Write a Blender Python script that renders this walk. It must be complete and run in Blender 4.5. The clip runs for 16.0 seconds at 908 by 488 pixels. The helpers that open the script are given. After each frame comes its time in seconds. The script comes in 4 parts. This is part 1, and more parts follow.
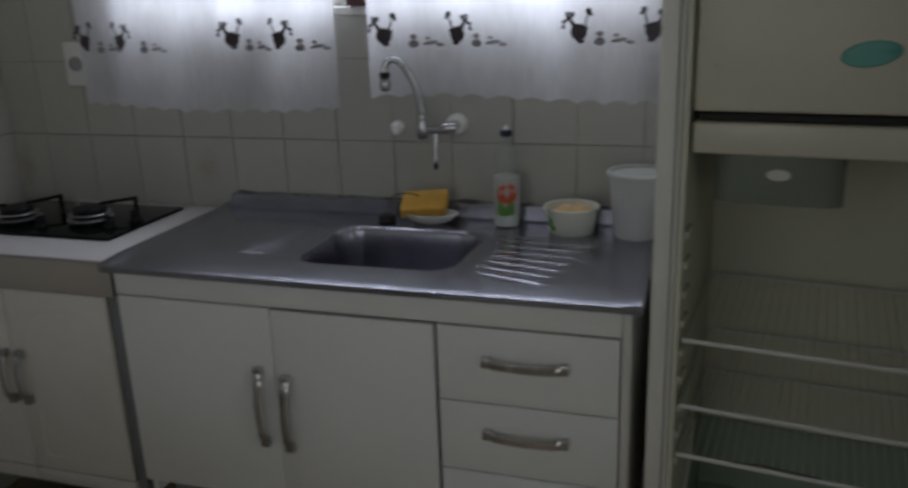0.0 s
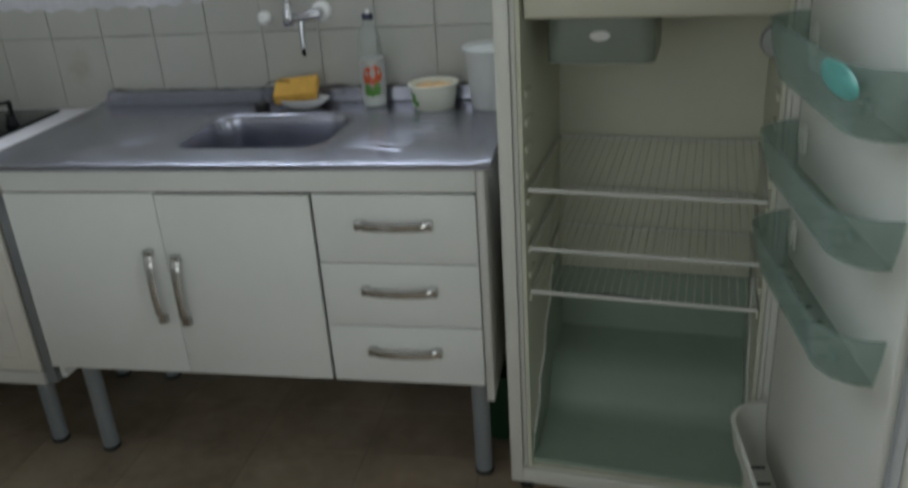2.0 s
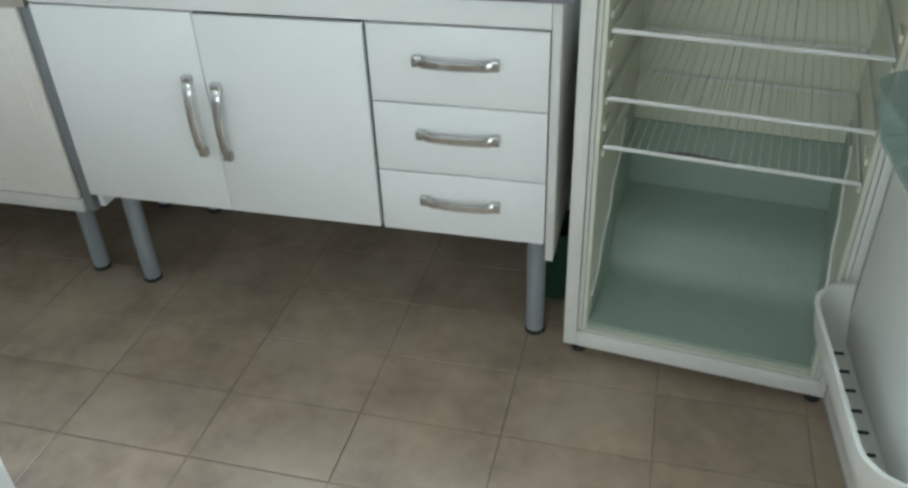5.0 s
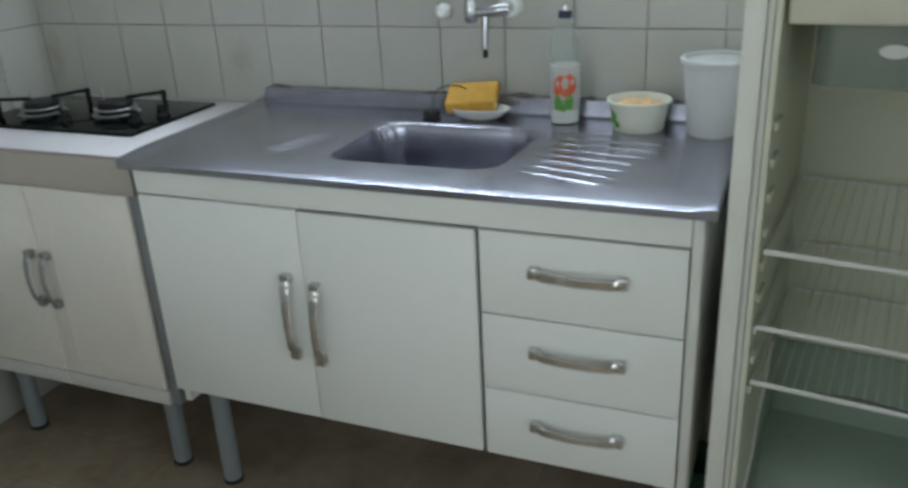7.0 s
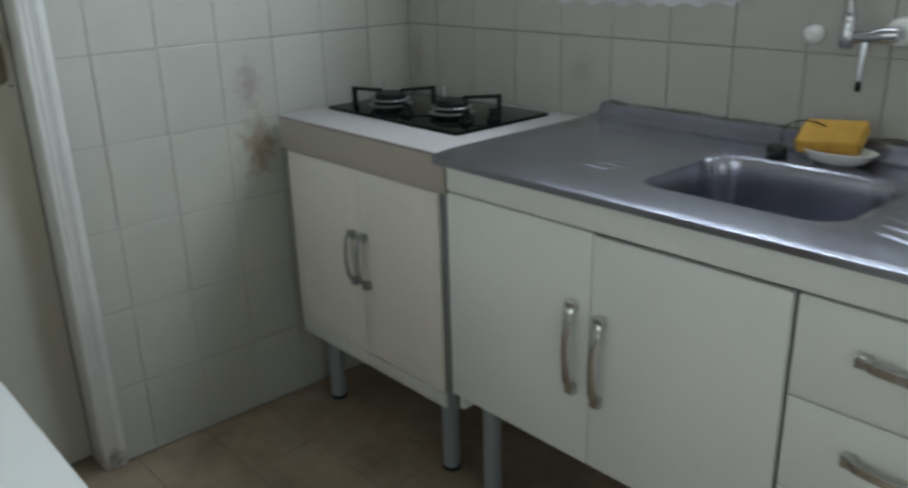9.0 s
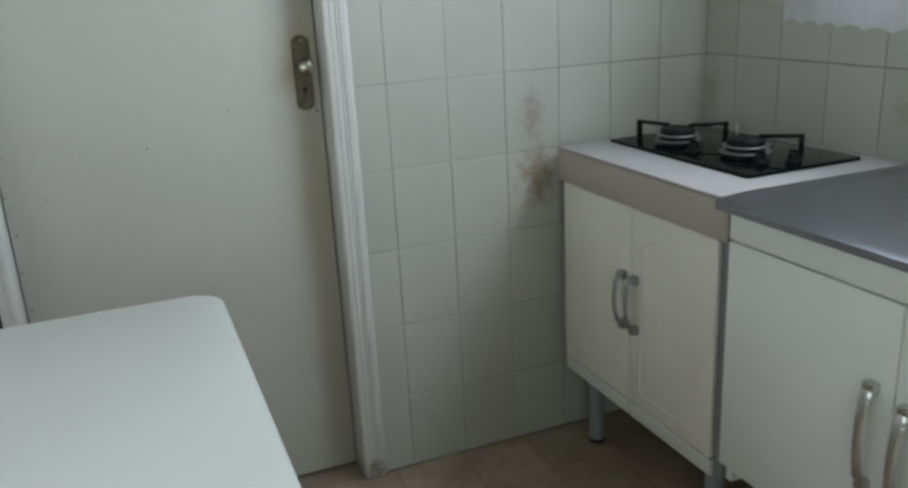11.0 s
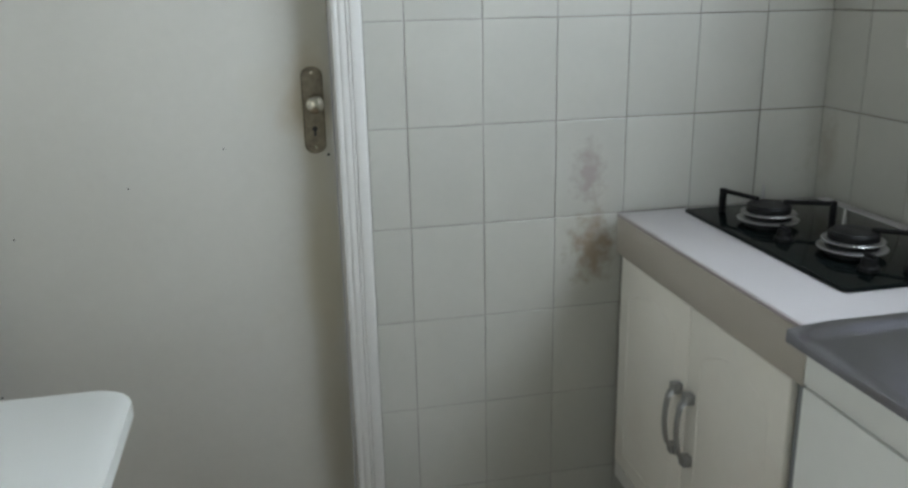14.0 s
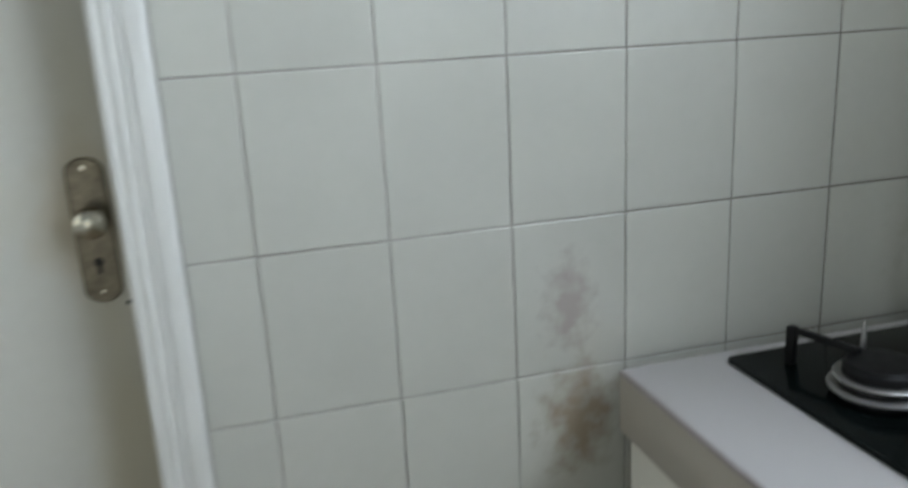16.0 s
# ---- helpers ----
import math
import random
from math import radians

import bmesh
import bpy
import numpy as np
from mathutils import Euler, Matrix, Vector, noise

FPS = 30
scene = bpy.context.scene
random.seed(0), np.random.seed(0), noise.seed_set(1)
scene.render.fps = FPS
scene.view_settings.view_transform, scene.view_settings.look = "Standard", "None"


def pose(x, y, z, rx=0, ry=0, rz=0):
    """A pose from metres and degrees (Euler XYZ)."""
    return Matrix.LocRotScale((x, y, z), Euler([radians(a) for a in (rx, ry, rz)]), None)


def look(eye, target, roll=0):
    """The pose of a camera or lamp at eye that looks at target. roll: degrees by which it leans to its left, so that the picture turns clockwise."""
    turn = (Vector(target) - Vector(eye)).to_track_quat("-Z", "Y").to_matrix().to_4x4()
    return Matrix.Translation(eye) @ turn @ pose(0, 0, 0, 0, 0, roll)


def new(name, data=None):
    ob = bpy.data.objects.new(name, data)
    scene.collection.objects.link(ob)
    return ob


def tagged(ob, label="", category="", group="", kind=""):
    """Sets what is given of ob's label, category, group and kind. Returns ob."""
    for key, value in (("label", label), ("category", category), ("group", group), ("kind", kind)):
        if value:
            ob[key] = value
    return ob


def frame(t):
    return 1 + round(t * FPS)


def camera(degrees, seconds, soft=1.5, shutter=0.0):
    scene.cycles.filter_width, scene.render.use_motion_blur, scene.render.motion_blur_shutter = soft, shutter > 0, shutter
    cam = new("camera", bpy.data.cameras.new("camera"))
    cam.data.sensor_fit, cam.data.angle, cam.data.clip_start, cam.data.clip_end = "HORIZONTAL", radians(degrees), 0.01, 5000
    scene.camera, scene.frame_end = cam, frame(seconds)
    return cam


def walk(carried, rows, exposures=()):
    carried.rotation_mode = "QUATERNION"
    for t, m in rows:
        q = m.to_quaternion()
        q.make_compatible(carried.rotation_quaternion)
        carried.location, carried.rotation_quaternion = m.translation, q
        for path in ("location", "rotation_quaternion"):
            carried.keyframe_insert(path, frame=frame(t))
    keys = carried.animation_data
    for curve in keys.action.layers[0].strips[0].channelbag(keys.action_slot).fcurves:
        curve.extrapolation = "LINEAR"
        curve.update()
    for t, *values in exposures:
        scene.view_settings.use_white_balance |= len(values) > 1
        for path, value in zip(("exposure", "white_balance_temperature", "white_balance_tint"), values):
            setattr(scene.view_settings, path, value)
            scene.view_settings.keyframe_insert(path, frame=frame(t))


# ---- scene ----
cam = camera(57.3, 16.0, 2.7, 0.5)
PATH = [
    (0, (1.943, -1.905, 1.364), (1.356, -0.085, 0.779), -2.0),
    (0.5, (1.967, -1.935, 1.363), (1.591, -0.059, 0.781), -2.3),
    (1, (1.994, -1.971, 1.362), (1.721, -0.078, 0.777), -2.7),
    (1.5, (2.033, -2.028, 1.347), (1.687, -0.159, 0.722), -2.8),
    (2, (2.063, -2.067, 1.334), (1.702, -0.269, 0.536), -3.8),
    (2.5, (2.074, -2.079, 1.31), (1.717, -0.378, 0.32), -4.2),
    (3, (2.065, -2.087, 1.304), (1.7, -0.471, 0.183), -4.9),
    (5.5, (1.991, -1.874, 1.278), (1.545, -0.283, 0.151), -2.1),
    (6, (1.984, -1.825, 1.292), (1.528, -0.106, 0.376), -2.5),
    (6.5, (1.947, -1.787, 1.264), (1.448, -0.061, 0.384), -1.5),
    (7, (1.926, -1.73, 1.273), (1.202, -0.032, 0.504), -3.0),
    (7.5, (1.925, -1.697, 1.255), (1.113, -0.027, 0.512), -2.1),
    (8, (1.919, -1.653, 1.236), (0.918, -0.07, 0.533), -1.1),
    (8.5, (1.921, -1.619, 1.226), (0.702, -0.188, 0.545), -1.3),
    (9, (1.921, -1.567, 1.218), (0.517, -0.314, 0.541), -1.6),
    (9.5, (1.915, -1.531, 1.218), (0.35, -0.479, 0.551), -1.8),
    (10, (1.909, -1.514, 1.219), (0.25, -0.6, 0.577), -2.3),
    (12.5, (1.77, -1.418, 1.237), (-0.074, -0.881, 0.68), -3.3),
    (13, (1.728, -1.344, 1.256), (-0.114, -0.792, 0.71), -2.8),
    (13.5, (1.659, -1.23, 1.266), (-0.193, -0.723, 0.706), -2.2),
    (14, (1.596, -1.162, 1.258), (-0.278, -0.765, 0.683), -1.2),
    (14.5, (1.433, -1.12, 1.25), (-0.45, -0.754, 0.683), -1.6),
    (15, (1.262, -1.079, 1.25), (-0.633, -0.747, 0.703), -2.7),
    (15.5, (1.098, -1.046, 1.266), (-0.777, -0.645, 0.697), -3.1),
    (16, (0.924, -0.932, 1.263), (-0.936, -0.429, 0.727), -3.1),
]
EXPOSURES = [
    (0.0, -2.64, 6600, 9),
    (0.5, -2.66, 6600, 9),
    (1.0, -2.74, 6600, 9),
    (1.5, -2.38, 6550, 7),
    (2.0, -1.54, 6400, 3),
    (2.5, -0.5, 6150, 2),
    (3.0, -0.48, 6050, 3),
    (5.5, -0.32, 6000, 0),
    (6.0, -0.3, 6050, 1),
    (6.5, -0.55, 6150, 1),
    (7.0, -0.98, 6200, 0),
    (7.5, -1.34, 6300, 0),
    (8.0, -1.5, 6350, 0),
    (8.5, -1.62, 6380, 0),
    (9.0, -1.52, 6400, 0),
    (10.0, -1.43, 6450, -1),
    (12.5, -1.25, 6450, 1),
    (14.0, -1.22, 6500, 2),
    (15.0, -1.21, 6500, 2),
    (16.0, -1.22, 6450, 1),
]
walk(cam, [(t, look(eye, target, roll)) for t, eye, target, roll in PATH], EXPOSURES)

# ---- world, lights ----
world = bpy.data.worlds.new("world")
scene.world = world
world.use_nodes = True
wn = world.node_tree.nodes
sky = wn.new("ShaderNodeTexSky")
sky.sky_type, sky.sun_disc = "NISHITA", False
sky.sun_elevation, sky.sun_rotation = radians(48), radians(200)
wn["Background"].inputs["Strength"].default_value = 0.15
world.node_tree.links.new(sky.outputs["Color"], wn["Background"].inputs["Color"])

sun = new("sun", bpy.data.lights.new("sun", "SUN"))
sun.data.energy, sun.data.angle, sun.data.color = 2.0, radians(0.5), (1.0, 0.95, 0.88)
sun.matrix_world = look((3, 6, 9), (1.5, 8, 0))


def area(name, m, sx, sy, watts, color):
    ob = new(name, bpy.data.lights.new(name, "AREA"))
    ob.data.shape, ob.data.size, ob.data.size_y = "RECTANGLE", sx, sy
    ob.data.energy, ob.data.color = watts, color
    ob.matrix_world = m
    return ob


area("window_daylight", look((1.14, 0.16, 1.79), (1.14, -1.2, 1.25)), 1.28, 0.85, 134, (0.815, 0.88, 1.0))
# added fill in place of the camera's own flash; unseen and fixed
area("rear_fill", look((1.35, -2.52, 1.30), (1.3, 0, 0.70)), 1.3, 1.0, 12.5, (0.985, 0.985, 0.96))
# added low fill from the unseen east side, lifts the lower west wall
area("side_fill", look((2.97, -1.75, 0.95), (0, -1.0, 0.55)), 0.76, 1.3, 12.0, (0.985, 0.985, 0.965))


# ---- materials ----
def mat(name, color, rough=0.5, metal=0.0, var=0.06, scale=6.0, grain=60.0, bump=0.0, spec=0.5, obj_var=0.0, trans=0.0, stain=None, ior=1.45, coat=0.0):
    """Principled surface with two scales of noise; stain: (colour, scale, threshold, strength)."""
    m = bpy.data.materials.new(name)
    m.use_nodes = True
    nt = m.node_tree
    n, l = nt.nodes, nt.links
    b = n["Principled BSDF"]
    geo = n.new("ShaderNodeNewGeometry")
    big = n.new("ShaderNodeTexNoise")
    big.inputs["Scale"].default_value, big.inputs["Detail"].default_value = scale, 4
    fine = n.new("ShaderNodeTexNoise")
    fine.inputs["Scale"].default_value, fine.inputs["Detail"].default_value = grain, 3
    l.new(geo.outputs["Position"], big.inputs["Vector"])
    l.new(geo.outputs["Position"], fine.inputs["Vector"])
    mix = n.new("ShaderNodeMath")
    mix.operation = "MULTIPLY_ADD"
    l.new(fine.outputs["Fac"], mix.inputs[0])
    mix.inputs[1].default_value = 0.5
    l.new(big.outputs["Fac"], mix.inputs[2])
    ramp = n.new("ShaderNodeMapRange")
    ramp.inputs["From Min"].default_value, ramp.inputs["From Max"].default_value = 0.45, 1.05
    ramp.inputs["To Min"].default_value, ramp.inputs["To Max"].default_value = 1 - var, 1 + var
    l.new(mix.outputs[0], ramp.inputs["Value"])
    value = ramp.outputs["Result"]
    if obj_var:
        info = n.new("ShaderNodeObjectInfo")
        r = n.new("ShaderNodeMapRange")
        r.inputs["To Min"].default_value, r.inputs["To Max"].default_value = 1 - obj_var, 1 + obj_var
        l.new(info.outputs["Random"], r.inputs["Value"])
        mul = n.new("ShaderNodeMath")
        mul.operation = "MULTIPLY"
        l.new(value, mul.inputs[0])
        l.new(r.outputs["Result"], mul.inputs[1])
        value = mul.outputs[0]
    hsv = n.new("ShaderNodeHueSaturation")
    hsv.inputs["Color"].default_value = (*color, 1)
    l.new(value, hsv.inputs["Value"])
    out = hsv.outputs["Color"]
    if stain:
        sc, ss, th, st = stain
        t = n.new("ShaderNodeTexNoise")
        t.inputs["Scale"].default_value, t.inputs["Detail"].default_value = ss, 6
        l.new(geo.outputs["Position"], t.inputs["Vector"])
        mr = n.new("ShaderNodeMapRange")
        mr.inputs["From Min"].default_value, mr.inputs["From Max"].default_value = th, th + 0.18
        mr.inputs["To Max"].default_value = st
        l.new(t.outputs["Fac"], mr.inputs["Value"])
        mc = n.new("ShaderNodeMix")
        mc.data_type = "RGBA"
        l.new(mr.outputs["Result"], mc.inputs["Factor"])
        l.new(out, mc.inputs["A"])
        mc.inputs["B"].default_value = (*sc, 1)
        out = mc.outputs["Result"]
    l.new(out, b.inputs["Base Color"])
    rr = n.new("ShaderNodeMapRange")
    rr.inputs["To Min"].default_value, rr.inputs["To Max"].default_value = max(0.02, rough * 0.75), min(1, rough * 1.3)
    l.new(fine.outputs["Fac"], rr.inputs["Value"])
    l.new(rr.outputs["Result"], b.inputs["Roughness"])
    b.inputs["Metallic"].default_value = metal
    b.inputs["Specular IOR Level"].default_value = spec
    b.inputs["IOR"].default_value = ior
    b.inputs["Transmission Weight"].default_value = trans
    b.inputs["Coat Weight"].default_value = coat
    if bump:
        bp = n.new("ShaderNodeBump")
        bp.inputs["Strength"].default_value, bp.inputs["Distance"].default_value = bump, 0.002
        l.new(mix.outputs[0], bp.inputs["Height"])
        l.new(bp.outputs["Normal"], b.inputs["Normal"])
    return m


def patch(m, centre, radius, color, strength, scale=30.0):
    """Adds one blotchy patch of colour (stain, darker joints or painted shade) of a given place and size (rx, ry, rz)
    to a material.
    """
    n, l = m.node_tree.nodes, m.node_tree.links
    b = n["Principled BSDF"]
    old = b.inputs["Base Color"].links[0].from_socket
    geo = n.new("ShaderNodeNewGeometry")
    sub = n.new("ShaderNodeVectorMath")
    sub.operation = "SUBTRACT"
    l.new(geo.outputs["Position"], sub.inputs[0])
    sub.inputs[1].default_value = centre
    div = n.new("ShaderNodeVectorMath")
    div.operation = "DIVIDE"
    l.new(sub.outputs[0], div.inputs[0])
    div.inputs[1].default_value = radius
    ln = n.new("ShaderNodeVectorMath")
    ln.operation = "LENGTH"
    l.new(div.outputs[0], ln.inputs[0])
    t = n.new("ShaderNodeTexNoise")
    t.inputs["Scale"].default_value, t.inputs["Detail"].default_value = scale, 5
    l.new(geo.outputs["Position"], t.inputs["Vector"])
    ma = n.new("ShaderNodeMath")
    ma.operation = "MULTIPLY_ADD"
    l.new(t.outputs["Fac"], ma.inputs[0])
    ma.inputs[1].default_value = 1.6
    l.new(ln.outputs["Value"], ma.inputs[2])
    mr = n.new("ShaderNodeMapRange")
    mr.inputs["From Min"].default_value, mr.inputs["From Max"].default_value = 1.75, 1.0
    mr.inputs["To Min"].default_value, mr.inputs["To Max"].default_value = 0.0, strength
    l.new(ma.outputs[0], mr.inputs["Value"])
    mc = n.new("ShaderNodeMix")
    mc.data_type = "RGBA"
    l.new(mr.outputs["Result"], mc.inputs["Factor"])
    l.new(old, mc.inputs["A"])
    mc.inputs["B"].default_value = (*color, 1)
    l.new(mc.outputs["Result"], b.inputs["Base Color"])


def brushed(name, color):
    """Brushed sheet steel: even tone with fine streaks along x and a few dull water marks."""
    m = bpy.data.materials.new(name)
    m.use_nodes = True
    n, l = m.node_tree.nodes, m.node_tree.links
    b = n["Principled BSDF"]
    b.inputs["Metallic"].default_value = 1.0
    geo = n.new("ShaderNodeNewGeometry")
    st = n.new("ShaderNodeVectorMath")
    st.operation = "MULTIPLY"
    l.new(geo.outputs["Position"], st.inputs[0])
    st.inputs[1].default_value = (3.0, 160.0, 160.0)
    streak = n.new("ShaderNodeTexNoise")
    streak.inputs["Scale"].default_value, streak.inputs["Detail"].default_value = 1.0, 2
    l.new(st.outputs[0], streak.inputs["Vector"])
    mark = n.new("ShaderNodeTexNoise")
    mark.inputs["Scale"].default_value, mark.inputs["Detail"].default_value = 4.0, 3
    l.new(geo.outputs["Position"], mark.inputs["Vector"])
    r1 = n.new("ShaderNodeMapRange")
    r1.inputs["To Min"].default_value, r1.inputs["To Max"].default_value = 0.92, 1.06
    l.new(streak.outputs["Fac"], r1.inputs["Value"])
    hsv = n.new("ShaderNodeHueSaturation")
    hsv.inputs["Color"].default_value = (*color, 1)
    l.new(r1.outputs["Result"], hsv.inputs["Value"])
    l.new(hsv.outputs["Color"], b.inputs["Base Color"])
    r2 = n.new("ShaderNodeMapRange")
    r2.inputs["From Min"].default_value, r2.inputs["From Max"].default_value = 0.3, 0.7
    r2.inputs["To Min"].default_value, r2.inputs["To Max"].default_value = 0.21, 0.27
    l.new(mark.outputs["Fac"], r2.inputs["Value"])
    l.new(r2.outputs["Result"], b.inputs["Roughness"])
    if "steel" in name:
        across = n.new("ShaderNodeCombineXYZ")
        across.inputs[1].default_value, across.inputs[2].default_value = 1.0, 0.25
        l.new(across.outputs[0], b.inputs["Tangent"])
        b.inputs["Anisotropic"].default_value = 0.3
    return m


M_TILE = mat("glazed_tile", (0.476, 0.470, 0.428), 0.13, var=0.03, scale=9, obj_var=0.025, bump=0.04, stain=((0.50, 0.46, 0.38), 5.0, 0.62, 0.35))
patch(M_TILE, (0.0, -0.522, 0.738), (0.08, 0.066, 0.10), (0.25, 0.175, 0.11), 0.72, 38)
patch(M_TILE, (0.0, -0.535, 0.90), (0.08, 0.045, 0.08), (0.33, 0.28, 0.26), 0.75, 55)
patch(M_TILE, (0.64, 0.0, 0.93), (0.045, 0.1, 0.07), (0.30, 0.23, 0.16), 0.32, 34)
patch(M_TILE, (0.03, 0.0, 0.92), (0.035, 0.1, 0.09), (0.30, 0.24, 0.18), 0.4, 30)
# joint colours of the two walls, both darker towards the corner
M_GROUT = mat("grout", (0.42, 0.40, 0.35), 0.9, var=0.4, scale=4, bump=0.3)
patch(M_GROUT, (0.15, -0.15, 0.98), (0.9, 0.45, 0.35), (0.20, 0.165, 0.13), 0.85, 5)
M_GROUT_WEST = mat("west_grout", (0.36, 0.335, 0.315), 0.9, var=0.25, scale=4, bump=0.3)
patch(M_GROUT_WEST, (0.0, -0.10, 0.98), (0.5, 0.68, 0.6), (0.11, 0.09, 0.075), 0.95, 5)
M_FLOOR = mat("floor_tile", (0.32, 0.25, 0.178), 0.20, var=0.30, scale=6, grain=26, obj_var=0.06, bump=0.04, stain=((0.41, 0.34, 0.26), 4.0, 0.46, 0.5))
M_FGROUT = mat("floor_joint", (0.235, 0.185, 0.13), 0.9, var=0.2, bump=0.3)
# tones of the unseen ceiling and walls, lowered to cut bounced light
M_CEILING = mat("low_bounce_ceiling_paint", (0.42, 0.41, 0.38), 0.8, var=0.06, bump=0.1)
M_PLASTER = mat("painted_plaster", (0.52, 0.51, 0.47), 0.75, var=0.05, bump=0.1)
M_DOOR = mat("door_paint", (0.53, 0.517, 0.47), 0.36, var=0.04, scale=3, bump=0.05, stain=((0.52, 0.47, 0.36), 3.5, 0.60, 0.35))
# shade of the recessed leaf's edge painted in, then grime around the lock
patch(M_DOOR, (-0.075, -1.08, 0.75), (0.1, 0.05, 0.75), (0.47, 0.41, 0.27), 0.45, 4)
patch(M_DOOR, (-0.075, -1.10, 1.06), (0.1, 0.06, 0.13), (0.42, 0.35, 0.24), 0.6, 14)
M_FRAME = mat("casing_paint", (0.645, 0.635, 0.61), 0.4, var=0.05, scale=7, bump=0.1, stain=((0.50, 0.44, 0.34), 14.0, 0.68, 0.18))
patch(M_FRAME, (0.0, -1.02, 0.02), (0.1, 0.05, 0.04), (0.16, 0.11, 0.07), 0.7, 60)
M_WHITE = mat("white_lacquer", (0.80, 0.81, 0.78), 0.33, var=0.02, scale=3)
M_CREAM = mat("cream_lacquer", (0.76, 0.73, 0.66), 0.38, var=0.035, scale=4, stain=((0.66, 0.55, 0.48), 5.0, 0.60, 0.3))
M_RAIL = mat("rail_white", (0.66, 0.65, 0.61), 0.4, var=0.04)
M_BAND = mat("beige_edge_band", (0.42, 0.385, 0.335), 0.45, var=0.04)
M_TRIM = mat("mauve_edge_trim", (0.34, 0.30, 0.30), 0.45, var=0.06)
M_TOPWHITE = mat("white_laminate", (0.47, 0.45, 0.455), 0.34, var=0.03, stain=((0.62, 0.54, 0.5), 16.0, 0.68, 0.4))
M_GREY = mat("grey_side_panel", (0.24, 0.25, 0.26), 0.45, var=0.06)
M_LEG = mat("grey_plastic_leg", (0.27, 0.29, 0.30), 0.4, var=0.06)
M_HANDLE = mat("satin_metal", (0.60, 0.595, 0.58), 0.17, 0.95, var=0.05)
M_HANDLE2 = mat("dull_grey_metal", (0.36, 0.36, 0.36), 0.3, 0.7, var=0.06)
M_CHROME = mat("chrome", (0.52, 0.52, 0.54), 0.12, 1.0, var=0.03)
M_STEEL = brushed("stainless_steel", (0.39, 0.39, 0.445))
M_SEAL = mat("dirty_sealant", (0.12, 0.11, 0.105), 0.8, var=0.35, scale=40, grain=150, bump=0.4)
M_RAG = mat("ochre_scrubber", (0.58, 0.40, 0.21), 0.95, var=0.25, scale=60, grain=300, bump=0.6)
M_BLACKGLASS = mat("black_glass", (0.004, 0.006, 0.006), 0.08, var=0.1, spec=0.12)
M_IRON = mat("black_enamel", (0.008, 0.008, 0.009), 0.42, var=0.2, spec=0.2)
M_ALU = mat("burner_alloy", (0.36, 0.355, 0.35), 0.38, 0.9, var=0.1)
# near-black tone painted in place of the shade inside gaps and holes
M_DARK = mat("gap_shade", (0.03, 0.03, 0.03), 0.8)
M_TABLE = mat("table_laminate", (0.65, 0.655, 0.625), 0.34, var=0.012, scale=3, grain=18)
M_FRIDGE = mat("fridge_enamel", (0.72, 0.72, 0.66), 0.32, var=0.03, scale=5, stain=((0.5, 0.46, 0.36), 12.0, 0.70, 0.4))
M_LINER = mat("fridge_liner", (0.67, 0.675, 0.555), 0.4, var=0.03, scale=4)
M_FREEZER = mat("freezer_door_plastic", (0.60, 0.58, 0.475), 0.3, var=0.02)
M_WIRE = mat("white_coated_wire", (0.74, 0.74, 0.70), 0.4)
M_GREENFLOOR = mat("green_crisper_plastic", (0.32, 0.395, 0.325), 0.3, var=0.06, scale=5)
M_TEAL = mat("teal_badge", (0.12, 0.38, 0.33), 0.3)
M_BRASS = mat("tarnished_brass", (0.19, 0.165, 0.125), 0.38, 0.85, var=0.35, scale=60, grain=200, bump=0.2)
M_KNOB = mat("worn_knob_metal", (0.50, 0.47, 0.40), 0.22, 1.0, var=0.1)
M_RUBBER = mat("black_rubber", (0.02, 0.02, 0.02), 0.7)
M_SPONGE = mat("yellow_sponge", (0.56, 0.32, 0.06), 0.95, var=0.15, scale=40, grain=300, bump=0.6)
M_CERAMIC = mat("white_porcelain", (0.76, 0.75, 0.72), 0.15, var=0.02)
M_POT = mat("cream_plastic", (0.72, 0.72, 0.62), 0.4, var=0.03)
M_BUCKET = mat("white_plastic", (0.56, 0.57, 0.55), 0.4, var=0.03)
M_BRIGHT = mat("bright_white_plastic", (0.86, 0.86, 0.84), 0.25, var=0.01)
M_CAP = mat("navy_cap", (0.03, 0.03, 0.07), 0.4)
M_RED = mat("print_red", (0.55, 0.10, 0.035), 0.4)
M_LEAF = mat("print_green", (0.10, 0.28, 0.05), 0.4)
M_LABEL = mat("label_white", (0.72, 0.72, 0.70), 0.4)
M_INK = mat("print_dark", (0.075, 0.065, 0.075), 0.9)
M_INK2 = mat("print_grey", (0.28, 0.27, 0.29), 0.9)
M_DKGREEN = mat("dark_green_plastic", (0.02, 0.07, 0.035), 0.4, var=0.1)
M_SLOT = mat("green_slot", (0.10, 0.15, 0.13), 0.5)
M_BROWN = mat("dark_red_clay", (0.10, 0.05, 0.055), 0.6, var=0.2)
M_ALUFRAME = mat("window_aluminium", (0.6, 0.6, 0.6), 0.4, 0.8)
M_GASKET = mat("grey_gasket", (0.36, 0.37, 0.37), 0.6)


